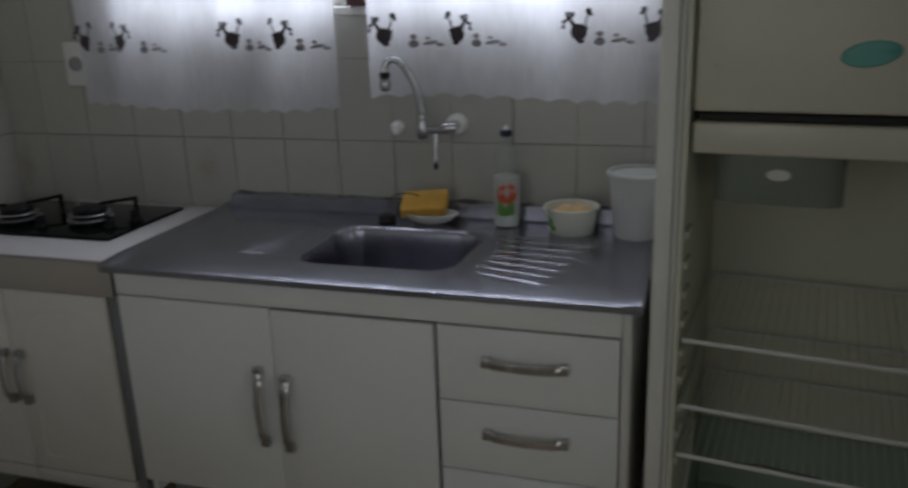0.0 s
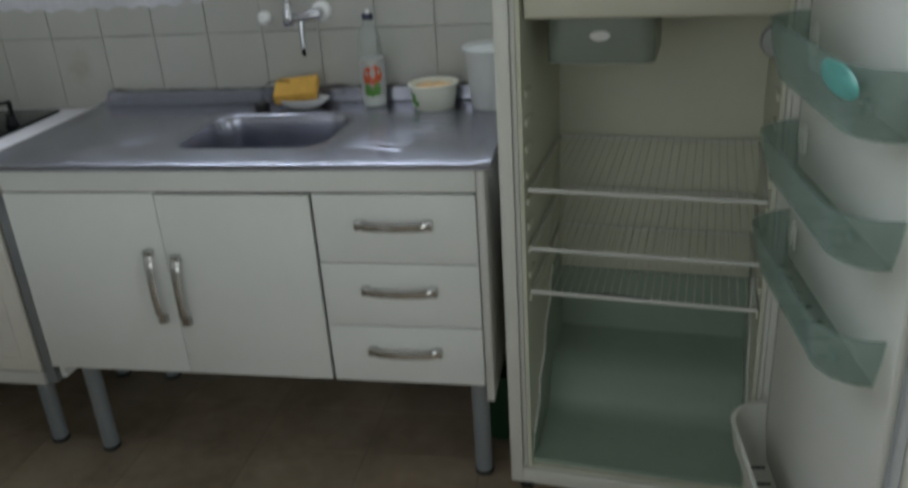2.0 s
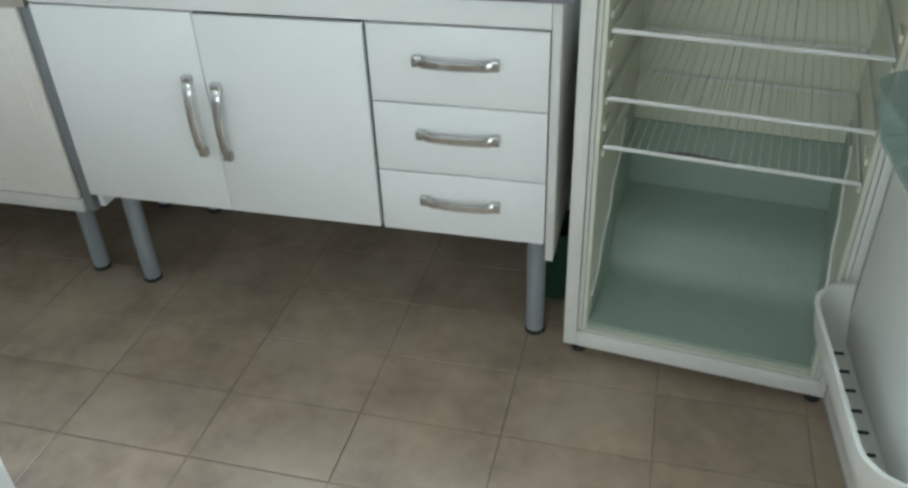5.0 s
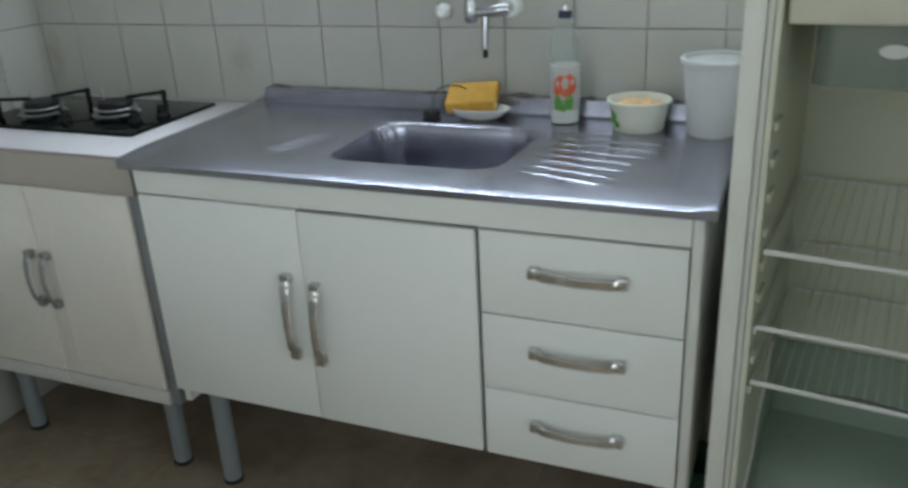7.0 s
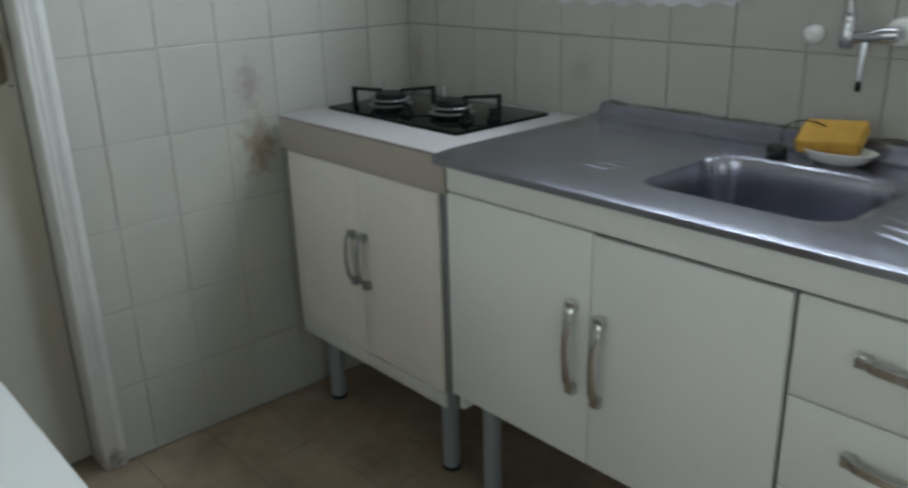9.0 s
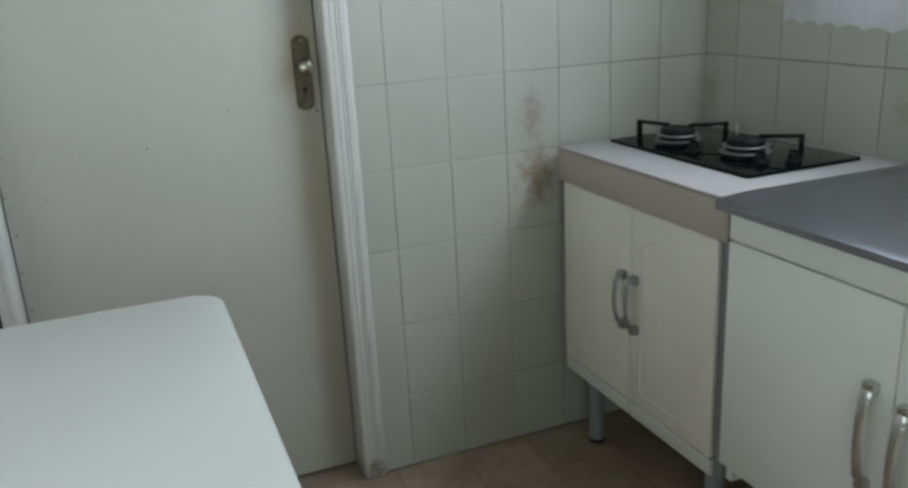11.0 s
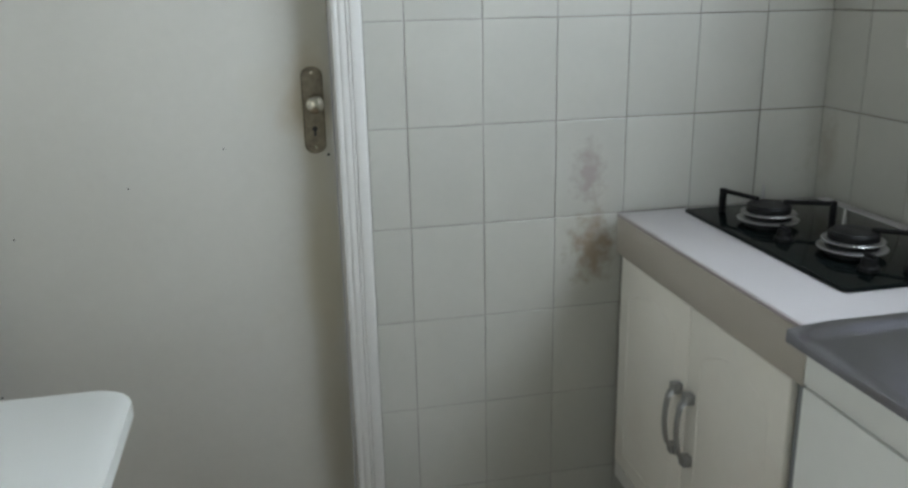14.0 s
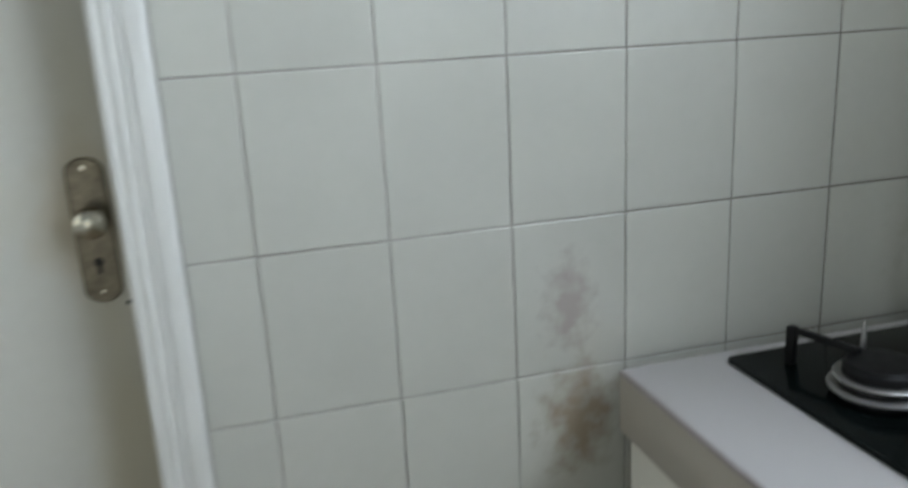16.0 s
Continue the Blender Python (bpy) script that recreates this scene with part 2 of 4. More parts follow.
def clear(name, color, rough, alpha):
    """Thin clear plastic or glass: glass over see-through."""
    m = bpy.data.materials.new(name)
    m.use_nodes = True
    n, l = m.node_tree.nodes, m.node_tree.links
    b = n["Principled BSDF"]
    b.inputs["Base Color"].default_value = (*color, 1)
    b.inputs["Roughness"].default_value = rough
    t = n.new("ShaderNodeBsdfTransparent")
    t.inputs["Color"].default_value = (*[0.72 + 0.28 * c for c in color], 1)
    noi = n.new("ShaderNodeTexNoise")
    noi.inputs["Scale"].default_value = 14
    mr = n.new("ShaderNodeMapRange")
    mr.inputs["To Min"].default_value, mr.inputs["To Max"].default_value = alpha - 0.06, alpha + 0.06
    l.new(noi.outputs["Fac"], mr.inputs["Value"])
    mx = n.new("ShaderNodeMixShader")
    l.new(mr.outputs["Result"], mx.inputs["Fac"])
    l.new(t.outputs[0], mx.inputs[1])
    l.new(b.outputs[0], mx.inputs[2])
    l.new(mx.outputs[0], n["Material Output"].inputs["Surface"])
    return m


M_BIN = clear("green_clear_plastic", (0.40, 0.52, 0.47), 0.12, 0.36)
M_BIN2 = clear("smoky_clear_plastic", (0.30, 0.35, 0.30), 0.2, 0.55)
M_PET = clear("clear_bottle_plastic", (0.70, 0.76, 0.74), 0.1, 0.13)
M_FILM = clear("label_film", (0.78, 0.77, 0.74), 0.3, 0.5)
M_PANE = clear("window_glass", (0.9, 0.95, 0.95), 0.05, 0.12)


def cloth(name):
    """Thin white curtain cloth: scatters light through, with a weave."""
    m = bpy.data.materials.new(name)
    m.use_nodes = True
    n, l = m.node_tree.nodes, m.node_tree.links
    b = n["Principled BSDF"]
    b.inputs["Base Color"].default_value = (0.80, 0.79, 0.83, 1)
    b.inputs["Roughness"].default_value = 0.9
    tr = n.new("ShaderNodeBsdfTranslucent")
    tr.inputs["Color"].default_value = (0.88, 0.87, 0.92, 1)
    tp = n.new("ShaderNodeBsdfTransparent")
    w = n.new("ShaderNodeTexNoise")
    w.inputs["Scale"].default_value, w.inputs["Detail"].default_value = 22, 5
    mr = n.new("ShaderNodeMapRange")
    mr.inputs["To Min"].default_value, mr.inputs["To Max"].default_value = 0.22, 0.42
    l.new(w.outputs["Fac"], mr.inputs["Value"])
    # random upright streaks imitate light and dark patches from behind the window
    geo = n.new("ShaderNodeNewGeometry")
    st = n.new("ShaderNodeVectorMath")
    st.operation = "MULTIPLY"
    l.new(geo.outputs["Position"], st.inputs[0])
    st.inputs[1].default_value = (9.0, 1.0, 1.8)
    backdrop = n.new("ShaderNodeTexNoise")
    backdrop.inputs["Scale"].default_value, backdrop.inputs["Detail"].default_value = 1.0, 3
    l.new(st.outputs[0], backdrop.inputs["Vector"])
    fr = n.new("ShaderNodeMapRange")
    fr.inputs["From Min"].default_value, fr.inputs["From Max"].default_value = 0.35, 0.65
    fr.inputs["To Min"].default_value, fr.inputs["To Max"].default_value = 0.48, 0.88
    l.new(backdrop.outputs["Fac"], fr.inputs["Value"])
    a = n.new("ShaderNodeMixShader")
    l.new(fr.outputs["Result"], a.inputs["Fac"])
    l.new(b.outputs[0], a.inputs[1])
    l.new(tr.outputs[0], a.inputs[2])
    c = n.new("ShaderNodeMixShader")
    l.new(mr.outputs["Result"], c.inputs["Fac"])
    l.new(a.outputs[0], c.inputs[1])
    l.new(tp.outputs[0], c.inputs[2])
    l.new(c.outputs[0], n["Material Output"].inputs["Surface"])
    return m


M_CLOTH = cloth("curtain_cloth")


# ---- mesh helpers ----
def box(bm, x0, x1, y0, y1, z0, z1, bevel=0.0, seg=2):
    vs = [bm.verts.new((x, y, z)) for x in (x0, x1) for y in (y0, y1) for z in (z0, z1)]
    quads = ((0, 1, 3, 2), (4, 6, 7, 5), (0, 4, 5, 1), (2, 3, 7, 6), (0, 2, 6, 4), (1, 5, 7, 3))
    fs = [bm.faces.new([vs[i] for i in q]) for q in quads]
    if bevel:
        es = list({e for f in fs for e in f.edges})
        bmesh.ops.bevel(bm, geom=es, offset=bevel, segments=seg, affect="EDGES", profile=0.5)
    return bm


def cuboid(x0, x1, y0, y1, z0, z1, bevel=0.0, seg=2):
    return box(bmesh.new(), x0, x1, y0, y1, z0, z1, bevel, seg)


def tube(bm, pts, r, seg=10, closed=False, rs=None):
    """A round bar through points; rs: a radius for each point."""
    pts = [Vector(p) for p in pts]
    rings = []
    last = None
    for i, p in enumerate(pts):
        a = pts[i - 1] if i or closed else p
        b = pts[(i + 1) % len(pts)] if i + 1 < len(pts) or closed else p
        d = (b - a).normalized()
        if last is None:
            side = d.orthogonal().normalized()
        else:
            side = (last - d * last.dot(d)).normalized()
        last = side
        up = d.cross(side)
        rad = rs[i] if rs else r
        rings.append([bm.verts.new(p + rad * (math.cos(k * math.tau / seg) * side + math.sin(k * math.tau / seg) * up)) for k in range(seg)])
    pairs = list(zip(rings, rings[1:])) + ([(rings[-1], rings[0])] if closed else [])
    for a, b in pairs:
        for k in range(seg):
            bm.faces.new((a[k], a[(k + 1) % seg], b[(k + 1) % seg], b[k]))
    if not closed:
        bm.faces.new(rings[0][::-1])
        bm.faces.new(rings[-1])
    return bm


def lathe(bm, profile, x, y, z, seg=28, axis="z", sx=1.0, sy=1.0):
    """Turns (radius, height) pairs about an axis through (x, y, z)."""
    rings = []
    for r, h in profile:
        ring = []
        for k in range(seg):
            c, s = r * sx * math.cos(k * math.tau / seg), r * sy * math.sin(k * math.tau / seg)
            v = {"z": (c, s, h), "y": (c, -h, s), "x": (h, c, s)}[axis]
            ring.append(bm.verts.new((x + v[0], y + v[1], z + v[2])))
        rings.append(ring)
    for a, b in zip(rings, rings[1:]):
        for k in range(seg):
            bm.faces.new((a[k], a[(k + 1) % seg], b[(k + 1) % seg], b[k]))
    if profile[0][0] > 1e-5:
        bm.faces.new(rings[0][::-1])
    if profile[-1][0] > 1e-5:
        bm.faces.new(rings[-1])
    return bm


def mesh_of(name, bm, material, smooth=True):
    bmesh.ops.remove_doubles(bm, verts=bm.verts, dist=1e-5)
    bmesh.ops.recalc_face_normals(bm, faces=bm.faces)
    me = bpy.data.meshes.new(name)
    bm.to_mesh(me)
    bm.free()
    me.materials.append(material)
    if smooth:
        me.shade_smooth()
        me.set_sharp_from_angle(angle=radians(38))
    return me


def part(name, bm, material, parent, label="", smooth=True):
    ob = new(name, mesh_of(name, bm, material, smooth))
    ob.parent = parent
    return tagged(ob, label)


def thing(name, label, category, group="", at=(0, 0, 0), rz=0.0):
    ob = new(name)
    ob.matrix_world = pose(*at, 0, 0, rz)
    return tagged(ob, label, category, group)


def structure(name, bm, material, label, category):
    return tagged(new(name, mesh_of(name, bm, material)), label, category, "", "structure")


def rounded(x0, x1, y0, y1, r, seg=6):
    pts = []
    for cx, cy, a in ((x1 - r, y1 - r, 0), (x0 + r, y1 - r, 90), (x0 + r, y0 + r, 180), (x1 - r, y0 + r, 270)):
        for k in range(seg + 1):
            t = radians(a + 90 * k / seg)
            pts.append((cx + r * math.cos(t), cy + r * math.sin(t)))
    return pts


def slab(bm, outline, z0, z1, bevel=0.0):
    """A plate with the given outline in x and y."""
    lo = [bm.verts.new((x, y, z0)) for x, y in outline]
    hi = [bm.verts.new((x, y, z1)) for x, y in outline]
    n = len(outline)
    top = bm.faces.new(hi)
    bm.faces.new(lo[::-1])
    for k in range(n):
        bm.faces.new((lo[k], lo[(k + 1) % n], hi[(k + 1) % n], hi[k]))
    if bevel:
        bmesh.ops.bevel(bm, geom=list(top.edges), offset=bevel, segments=3, affect="EDGES", profile=0.5)
    return bm


# ---- structure ----
ROOM_X, ROOM_Y, ROOM_Z = 2.95, -2.5, 2.5
TW, TH = 0.152, 0.202
WIN = (0.50, 1.78, 1.335, 2.25)
floor = structure("floor", cuboid(-0.12, ROOM_X + 0.12, ROOM_Y - 0.12, 0.17, -0.15, -0.0018), M_FGROUT, "beige mottled ceramic tile floor with dark joints", "floor")
structure("ceiling", cuboid(-0.12, ROOM_X + 0.12, ROOM_Y - 0.12, 0.17, ROOM_Z, ROOM_Z + 0.12), M_CEILING, "unseen plain plaster ceiling, greyed to cut bounced light", "ceiling")

bm = bmesh.new()
box(bm, -0.12, WIN[0], 0.007, 0.17, 0, ROOM_Z)
box(bm, WIN[1], ROOM_X + 0.12, 0.007, 0.17, 0, ROOM_Z)
box(bm, WIN[0], WIN[1], 0.007, 0.17, 0, WIN[2])
box(bm, WIN[0], WIN[1], 0.007, 0.17, WIN[3], ROOM_Z)
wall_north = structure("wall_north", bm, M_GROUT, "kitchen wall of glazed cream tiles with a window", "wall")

DOOR_Y0, DOOR_Y1, DOOR_TOP = -1.755, -1.046, 2.08
bm = bmesh.new()
box(bm, -0.12, -0.0020, DOOR_Y1, 0.007, 0, ROOM_Z)
box(bm, -0.12, -0.007, DOOR_Y0, DOOR_Y1, DOOR_TOP, ROOM_Z)
box(bm, -0.12, -0.007, ROOM_Y, DOOR_Y0, 0, ROOM_Z)
wall_west = structure("wall_west", bm, M_GROUT_WEST, "wall of glazed white tiles beside a painted door", "wall")
# opening made up, out of view, to hold the side fill lamp
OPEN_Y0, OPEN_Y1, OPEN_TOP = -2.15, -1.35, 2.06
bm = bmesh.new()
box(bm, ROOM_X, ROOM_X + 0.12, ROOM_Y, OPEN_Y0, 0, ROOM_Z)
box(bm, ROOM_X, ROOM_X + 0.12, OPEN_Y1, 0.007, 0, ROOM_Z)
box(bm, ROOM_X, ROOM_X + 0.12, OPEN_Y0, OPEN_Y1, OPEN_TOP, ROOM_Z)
structure("wall_east", bm, M_PLASTER, "unseen plain painted plaster wall with an opening added for the side fill lamp", "wall")
# unseen wall; its opening is made up to hold the rear fill lamp
REAR_GAP = (0.65, 2.05, 0.78, 1.85)
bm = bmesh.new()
box(bm, -0.12, REAR_GAP[0], ROOM_Y - 0.12, ROOM_Y, 0, ROOM_Z)
box(bm, REAR_GAP[1], ROOM_X + 0.12, ROOM_Y - 0.12, ROOM_Y, 0, ROOM_Z)
box(bm, REAR_GAP[0], REAR_GAP[1], ROOM_Y - 0.12, ROOM_Y, 0, REAR_GAP[2])
box(bm, REAR_GAP[0], REAR_GAP[1], ROOM_Y - 0.12, ROOM_Y, REAR_GAP[3], ROOM_Z)
structure("wall_south", bm, M_PLASTER, "unseen plain painted plaster wall with an opening added for the rear fill lamp", "wall")
structure("ground", cuboid(-60, 60, -60, 60, -0.6, -0.5), M_PLASTER, "pale bare ground outside the house", "ground")
structure("wall_plaster", cuboid(-0.006, 0.006, ROOM_Y, -1.797, 0, ROOM_Z, 0.002), M_FRAME, "white painted wall beside the door", "wall")

# window: aluminium frame, panes, sill
window = tagged(new("window_1"), "aluminium sliding window behind thin white curtains", "window", "", "structure")
bm = bmesh.new()
for a in ((WIN[0], WIN[1], WIN[2], WIN[2] + 0.03), (WIN[0], WIN[1], WIN[3] - 0.03, WIN[3]), (WIN[0], WIN[0] + 0.03, WIN[2] + 0.03, WIN[3] - 0.03), (WIN[1] - 0.03, WIN[1], WIN[2] + 0.03, WIN[3] - 0.03), (1.085, 1.115, WIN[2] + 0.03, WIN[3] - 0.03)):
    box(bm, a[0], a[1], 0.07, 0.11, a[2], a[3], 0.003)
part("window_frame", bm, M_ALUFRAME, window)
for x0, x1 in ((WIN[0] + 0.03, 1.085), (1.115, WIN[1] - 0.03)):
    p = part("pane", cuboid(x0, x1, 0.088, 0.092, WIN[2] + 0.03, WIN[3] - 0.03), M_PANE, window)
    p.visible_shadow = False
part("window_sill", cuboid(WIN[0] - 0.02, WIN[1] + 0.02, -0.004, 0.07, WIN[2] - 0.022, WIN[2] - 0.001, 0.004), M_CERAMIC, window)

# door leaf, casing
door = tagged(new("door_1"), "cream painted flush wooden door, closed, with grime near the lock and shade painted along that edge", "door", "", "structure")
part("leaf", cuboid(-0.110, -0.075, DOOR_Y0 + 0.004, DOOR_Y1 - 0.004, 0.008, DOOR_TOP - 0.004, 0.002), M_DOOR, door)


def casing(bm, y0, y1, z0, z1):
    """Moulded upright: a flat board with two rounded steps."""
    box(bm, -0.0745, 0.0125, y0, y1, z0, z1, 0.004)
    w = y1 - y0
    for a, b, x in ((0.06, 0.20, 0.0134), (0.24, 0.45, 0.0142), (0.47, 0.58, 0.0150), (0.60, 0.94, 0.0156)):
        box(bm, 0.010, x, y0 + a * w, y0 + b * w, z0, z1, 0.0022)


bm = bmesh.new()
casing(bm, DOOR_Y1 - 0.002, -0.991, 0, DOOR_TOP + 0.05)
part("jamb", bm, M_FRAME, door, "white painted moulded wooden casing, chipped near the floor")
bm = bmesh.new()
casing(bm, -1.790, DOOR_Y0 + 0.002, 0, DOOR_TOP + 0.05)
part("jamb", bm, M_FRAME, door)
# dark strip painted for the shade in the crack between the casing and the plaster, widening downwards
bm = bmesh.new()
crack = [[bm.verts.new((x, y, z)) for x, y in ((0.006, -1.7905), (0.0095, -1.7905), (0.0095, -1.7905 - w), (0.006, -1.7905 - w))] for z, w in ((0.0, 0.010), (0.62, 0.0065), (0.80, 0.0040), (1.18, 0.0015))]
for a, b in zip(crack, crack[1:]):
    for k in range(4):
        bm.faces.new((a[k], a[(k + 1) % 4], b[(k + 1) % 4], b[k]))
part("crack", bm, M_DARK, door, "dark strip painted for the shade in the crack beside the casing")
part("head", cuboid(-0.0745, 0.014, DOOR_Y0 + 0.002, DOOR_Y1 - 0.002, DOOR_TOP, DOOR_TOP + 0.05, 0.004), M_FRAME, door)

# ---- sink unit ----
SX0, SX1, SF = 0.722, 1.80, -0.510
sink_cab = thing("sink_cabinet", "white sink cabinet with two doors, three drawers and grey legs", "cabinet")
bm = bmesh.new()
box(bm, SX0 + 0.002, SX1, -0.492, -0.03, 0.296, 0.312)
box(bm, SX0 + 0.016, SX1 - 0.002, -0.045, -0.03, 0.312, 0.81)
box(bm, 1.441, 1.456, -0.492, -0.045, 0.312, 0.752)
part("carcass", bm, M_GREY, sink_cab, "grey cabinet inside and divider")
part("side_panel", cuboid(SX0, SX0 + 0.015, -0.4925, -0.03, 0.255, 0.812, 0.001), M_WHITE, sink_cab)
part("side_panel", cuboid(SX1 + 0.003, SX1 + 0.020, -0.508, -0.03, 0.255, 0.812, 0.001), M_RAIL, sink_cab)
part("top_rail", cuboid(SX0 - 0.003, SX1 + 0.002, SF, -0.494, 0.757, 0.812, 0.0015), M_WHITE, sink_cab)


def bow_handle(bm, a, b, out, width, thick, waist=0.18):
    """A flat bowed grip between two points, standing off by out (along -y); width across the bar."""
    a, b = Vector(a), Vector(b)
    d = (b - a).normalized()
    cross = d.cross(Vector((0, 1, 0)))
    n = 14
    rows = []
    for i in range(n + 1):
        f = i / n
        lift = out * (0.62 + 0.38 * math.sin(math.pi * f)) * min(1, 0.35 + 6 * min(f, 1 - f))
        c = a.lerp(b, f) + Vector((0, -lift, 0))
        w = width * (1.0 - waist * math.sin(math.pi * f) ** 0.7)
        rows.append([bm.verts.new(c + sgn * cross * w / 2 + Vector((0, dy, 0))) for sgn, dy in ((-1, 0), (-0.6, -thick), (0.6, -thick), (1, 0), (0.6, thick * 0.6), (-0.6, thick * 0.6))])
    for p, q in zip(rows, rows[1:]):
        for k in range(6):
            bm.faces.new((p[k], p[(k + 1) % 6], q[(k + 1) % 6], q[k]))
    bm.faces.new(rows[0])
    bm.faces.new(rows[-1][::-1])
    for e in (a.lerp(b, 0.04), a.lerp(b, 0.96)):
        h = width * 0.42
        box(bm, e.x - h, e.x + h, e.y - out * 0.62, e.y, e.z - h, e.z + h, 0.002)
    return bm


def cab_front(parent, name, x0, x1, z0, z1, front, grip, material, grip_material=M_HANDLE):
    p = part(name, cuboid(x0, x1, front, front + 0.016, z0, z1, 0.0018), material, parent)
    (ax, az), (bx, bz), out, w = grip
    part("handle", bow_handle(bmesh.new(), (ax, front - 0.0005, az), (bx, front - 0.0005, bz), out, w, 0.004), grip_material, p, "satin metal bow handle")
    return p


cab_front(sink_cab, "door", SX0 - 0.003, 1.0885, 0.296, 0.753, SF, ((1.056, 0.44), (1.054, 0.620), 0.026, 0.0235), M_WHITE)
cab_front(sink_cab, "door", 1.0905, 1.4435, 0.296, 0.750, SF, ((1.113, 0.435), (1.117, 0.608), 0.026, 0.0235), M_WHITE)
for z0, z1, hz in ((0.596, 0.752, 0.687), (0.443, 0.593, 0.533), (0.296, 0.440, 0.381)):
    cab_front(sink_cab, "drawer", 1.4515, SX1, z0, z1, SF, ((1.545, hz), (1.706, hz), 0.026, 0.0235), M_WHITE)


def leg(parent, x, y, h):
    p = part("leg", lathe(bmesh.new(), ((0.021, 0.012), (0.021, h - 0.004), (0.028, h - 0.003), (0.028, h)), x, y, 0, 20), M_LEG, parent)
    part("foot", lathe(bmesh.new(), ((0.020, 0.0), (0.023, 0.003), (0.023, 0.010), (0.020, 0.0125)), x, y, 0, 20), M_RUBBER, p)


for x in (0.765, 1.775):
    for y in (-0.435, -0.09):
        leg(sink_cab, x, y, 0.296)

# stainless worktop with pressed basin, ridges and upstand
CX0, CX1, CY0, CY1, CZ = 0.698, 1.838, -0.527, -0.004, 0.838
BX0, BX1, BY0, BY1 = 1.10, 1.45, -0.415, -0.150


def smooth_step(a, b, v):
    t = min(1, max(0, (v - a) / (b - a)))
    return t * t * (3 - 2 * t)


def worktop_height(x, y):
    z = CZ - 0.009
    z -= 0.0050 * (1 - smooth_step(-0.030, 0.085, y - CY0)) + 0.0022 * (1 - smooth_step(-0.010, 0.018, y - CY0))
    z += 0.0042 * smooth_step(CY1 - 0.050, CY1 - 0.031, y)
    z += 0.0055 * (1 - smooth_step(0.008, 0.046, min(x - CX0, CX1 - x)))
    if y > CY1 - 0.0305:
        z += 0.033 * smooth_step(0.716, 0.727, x) + 0.0012 * math.sin(31 * x) * math.sin(83 * x)
    for k in range(8):
        # pressed drainer ridges: a short wedge before the basin, a fan behind it
        g = k / 7
        for x0, x1, y0, slope, high in ((0.930 + 0.055 * g, 1.035 + 0.028 * g, -0.385 + 0.215 * g, 0.0, 0.0021), (1.480 - 0.004 * g, 1.660 + 0.075 * g, -0.405 + 0.245 * g, -0.30 * (1 - g), 0.0022)):
            f = (y - y0 - slope * (x - x0)) / 0.0046
            if x0 < x < x1 and abs(f) < 3:
                fade = smooth_step(x0, x0 + 0.045, x) * (1 - smooth_step(x1 - 0.03, x1, x))
                z += high * fade * math.exp(-f * f)
    cx, cy, hx, hy, r = (BX0 + BX1) / 2, (BY0 + BY1) / 2, (BX1 - BX0) / 2, (BY1 - BY0) / 2, 0.058
    qx, qy = abs(x - cx) - hx + r, abs(y - cy) - hy + r
    d = math.hypot(max(qx, 0), max(qy, 0)) + min(max(qx, qy), 0) - r
    if d < 0.014:
        z -= 0.004 * (1 - smooth_step(0.004, 0.014, d))
    if d < 0:
        z -= 0.135 * smooth_step(0.0, 0.020, -d) + 0.008 * smooth_step(0.03, 0.13, -d)
    return z


bm = bmesh.new()
xs = [CX0 + (CX1 - CX0) * i / 190 for i in range(191)]
ys = [CY0 + (CY1 - CY0 - 0.0310) * i / 290 for i in range(291)] + [CY1 - 0.0300, CY1 - 0.015, CY1]
grid = [[bm.verts.new((x, y, worktop_height(x, y))) for y in ys] for x in xs]
for i in range(len(xs) - 1):
    for j in range(len(ys) - 1):
        bm.faces.new((grid[i][j], grid[i + 1][j], grid[i + 1][j + 1], grid[i][j + 1]))
# rolled lip on the front and the ends
rim = [grid[0][j] for j in range(len(ys) - 1, 0, -1)] + [row[0] for row in grid] + [grid[-1][j] for j in range(1, len(ys))]
last = rim
for out, dz in ((0.0004, -0.0004), (0.0004, -0.027), (-0.001, -0.028)):
    ring = []
    for v in rim:
        dx = -out if v.co.x < CX0 + 1e-4 else out if v.co.x > CX1 - 1e-4 else 0
        dy = -out if v.co.y < CY0 + 1e-4 else 0
        ring.append(bm.verts.new((v.co.x + dx, v.co.y + dy, min(v.co.z, CZ) + dz if dz > -0.01 else CZ + dz)))
    for a, b, c, d in zip(last, last[1:], ring[1:], ring):
        bm.faces.new((a, b, c, d))
    last = ring
sink_top = tagged(new("sink_worktop", mesh_of("sink_worktop", bm, M_STEEL)), "stainless steel sink top with pressed basin and drainer ridges", "sink")
dz = worktop_height(1.275, -0.28)
part("drain", lathe(bmesh.new(), ((0.0, 0.006), (0.012, 0.006), (0.020, 0.004), (0.034, 0.003), (0.036, 0.0), (0.030, -0.004)), 1.275, -0.28, dz), M_CHROME, sink_top)

rng_dirt = random.Random(11)
bead = [(0.728 + 0.0125 * k, -0.0085 + rng_dirt.uniform(-0.002, 0.002), CZ + 0.0245 + rng_dirt.uniform(-0.001, 0.002)) for k in range(88)]
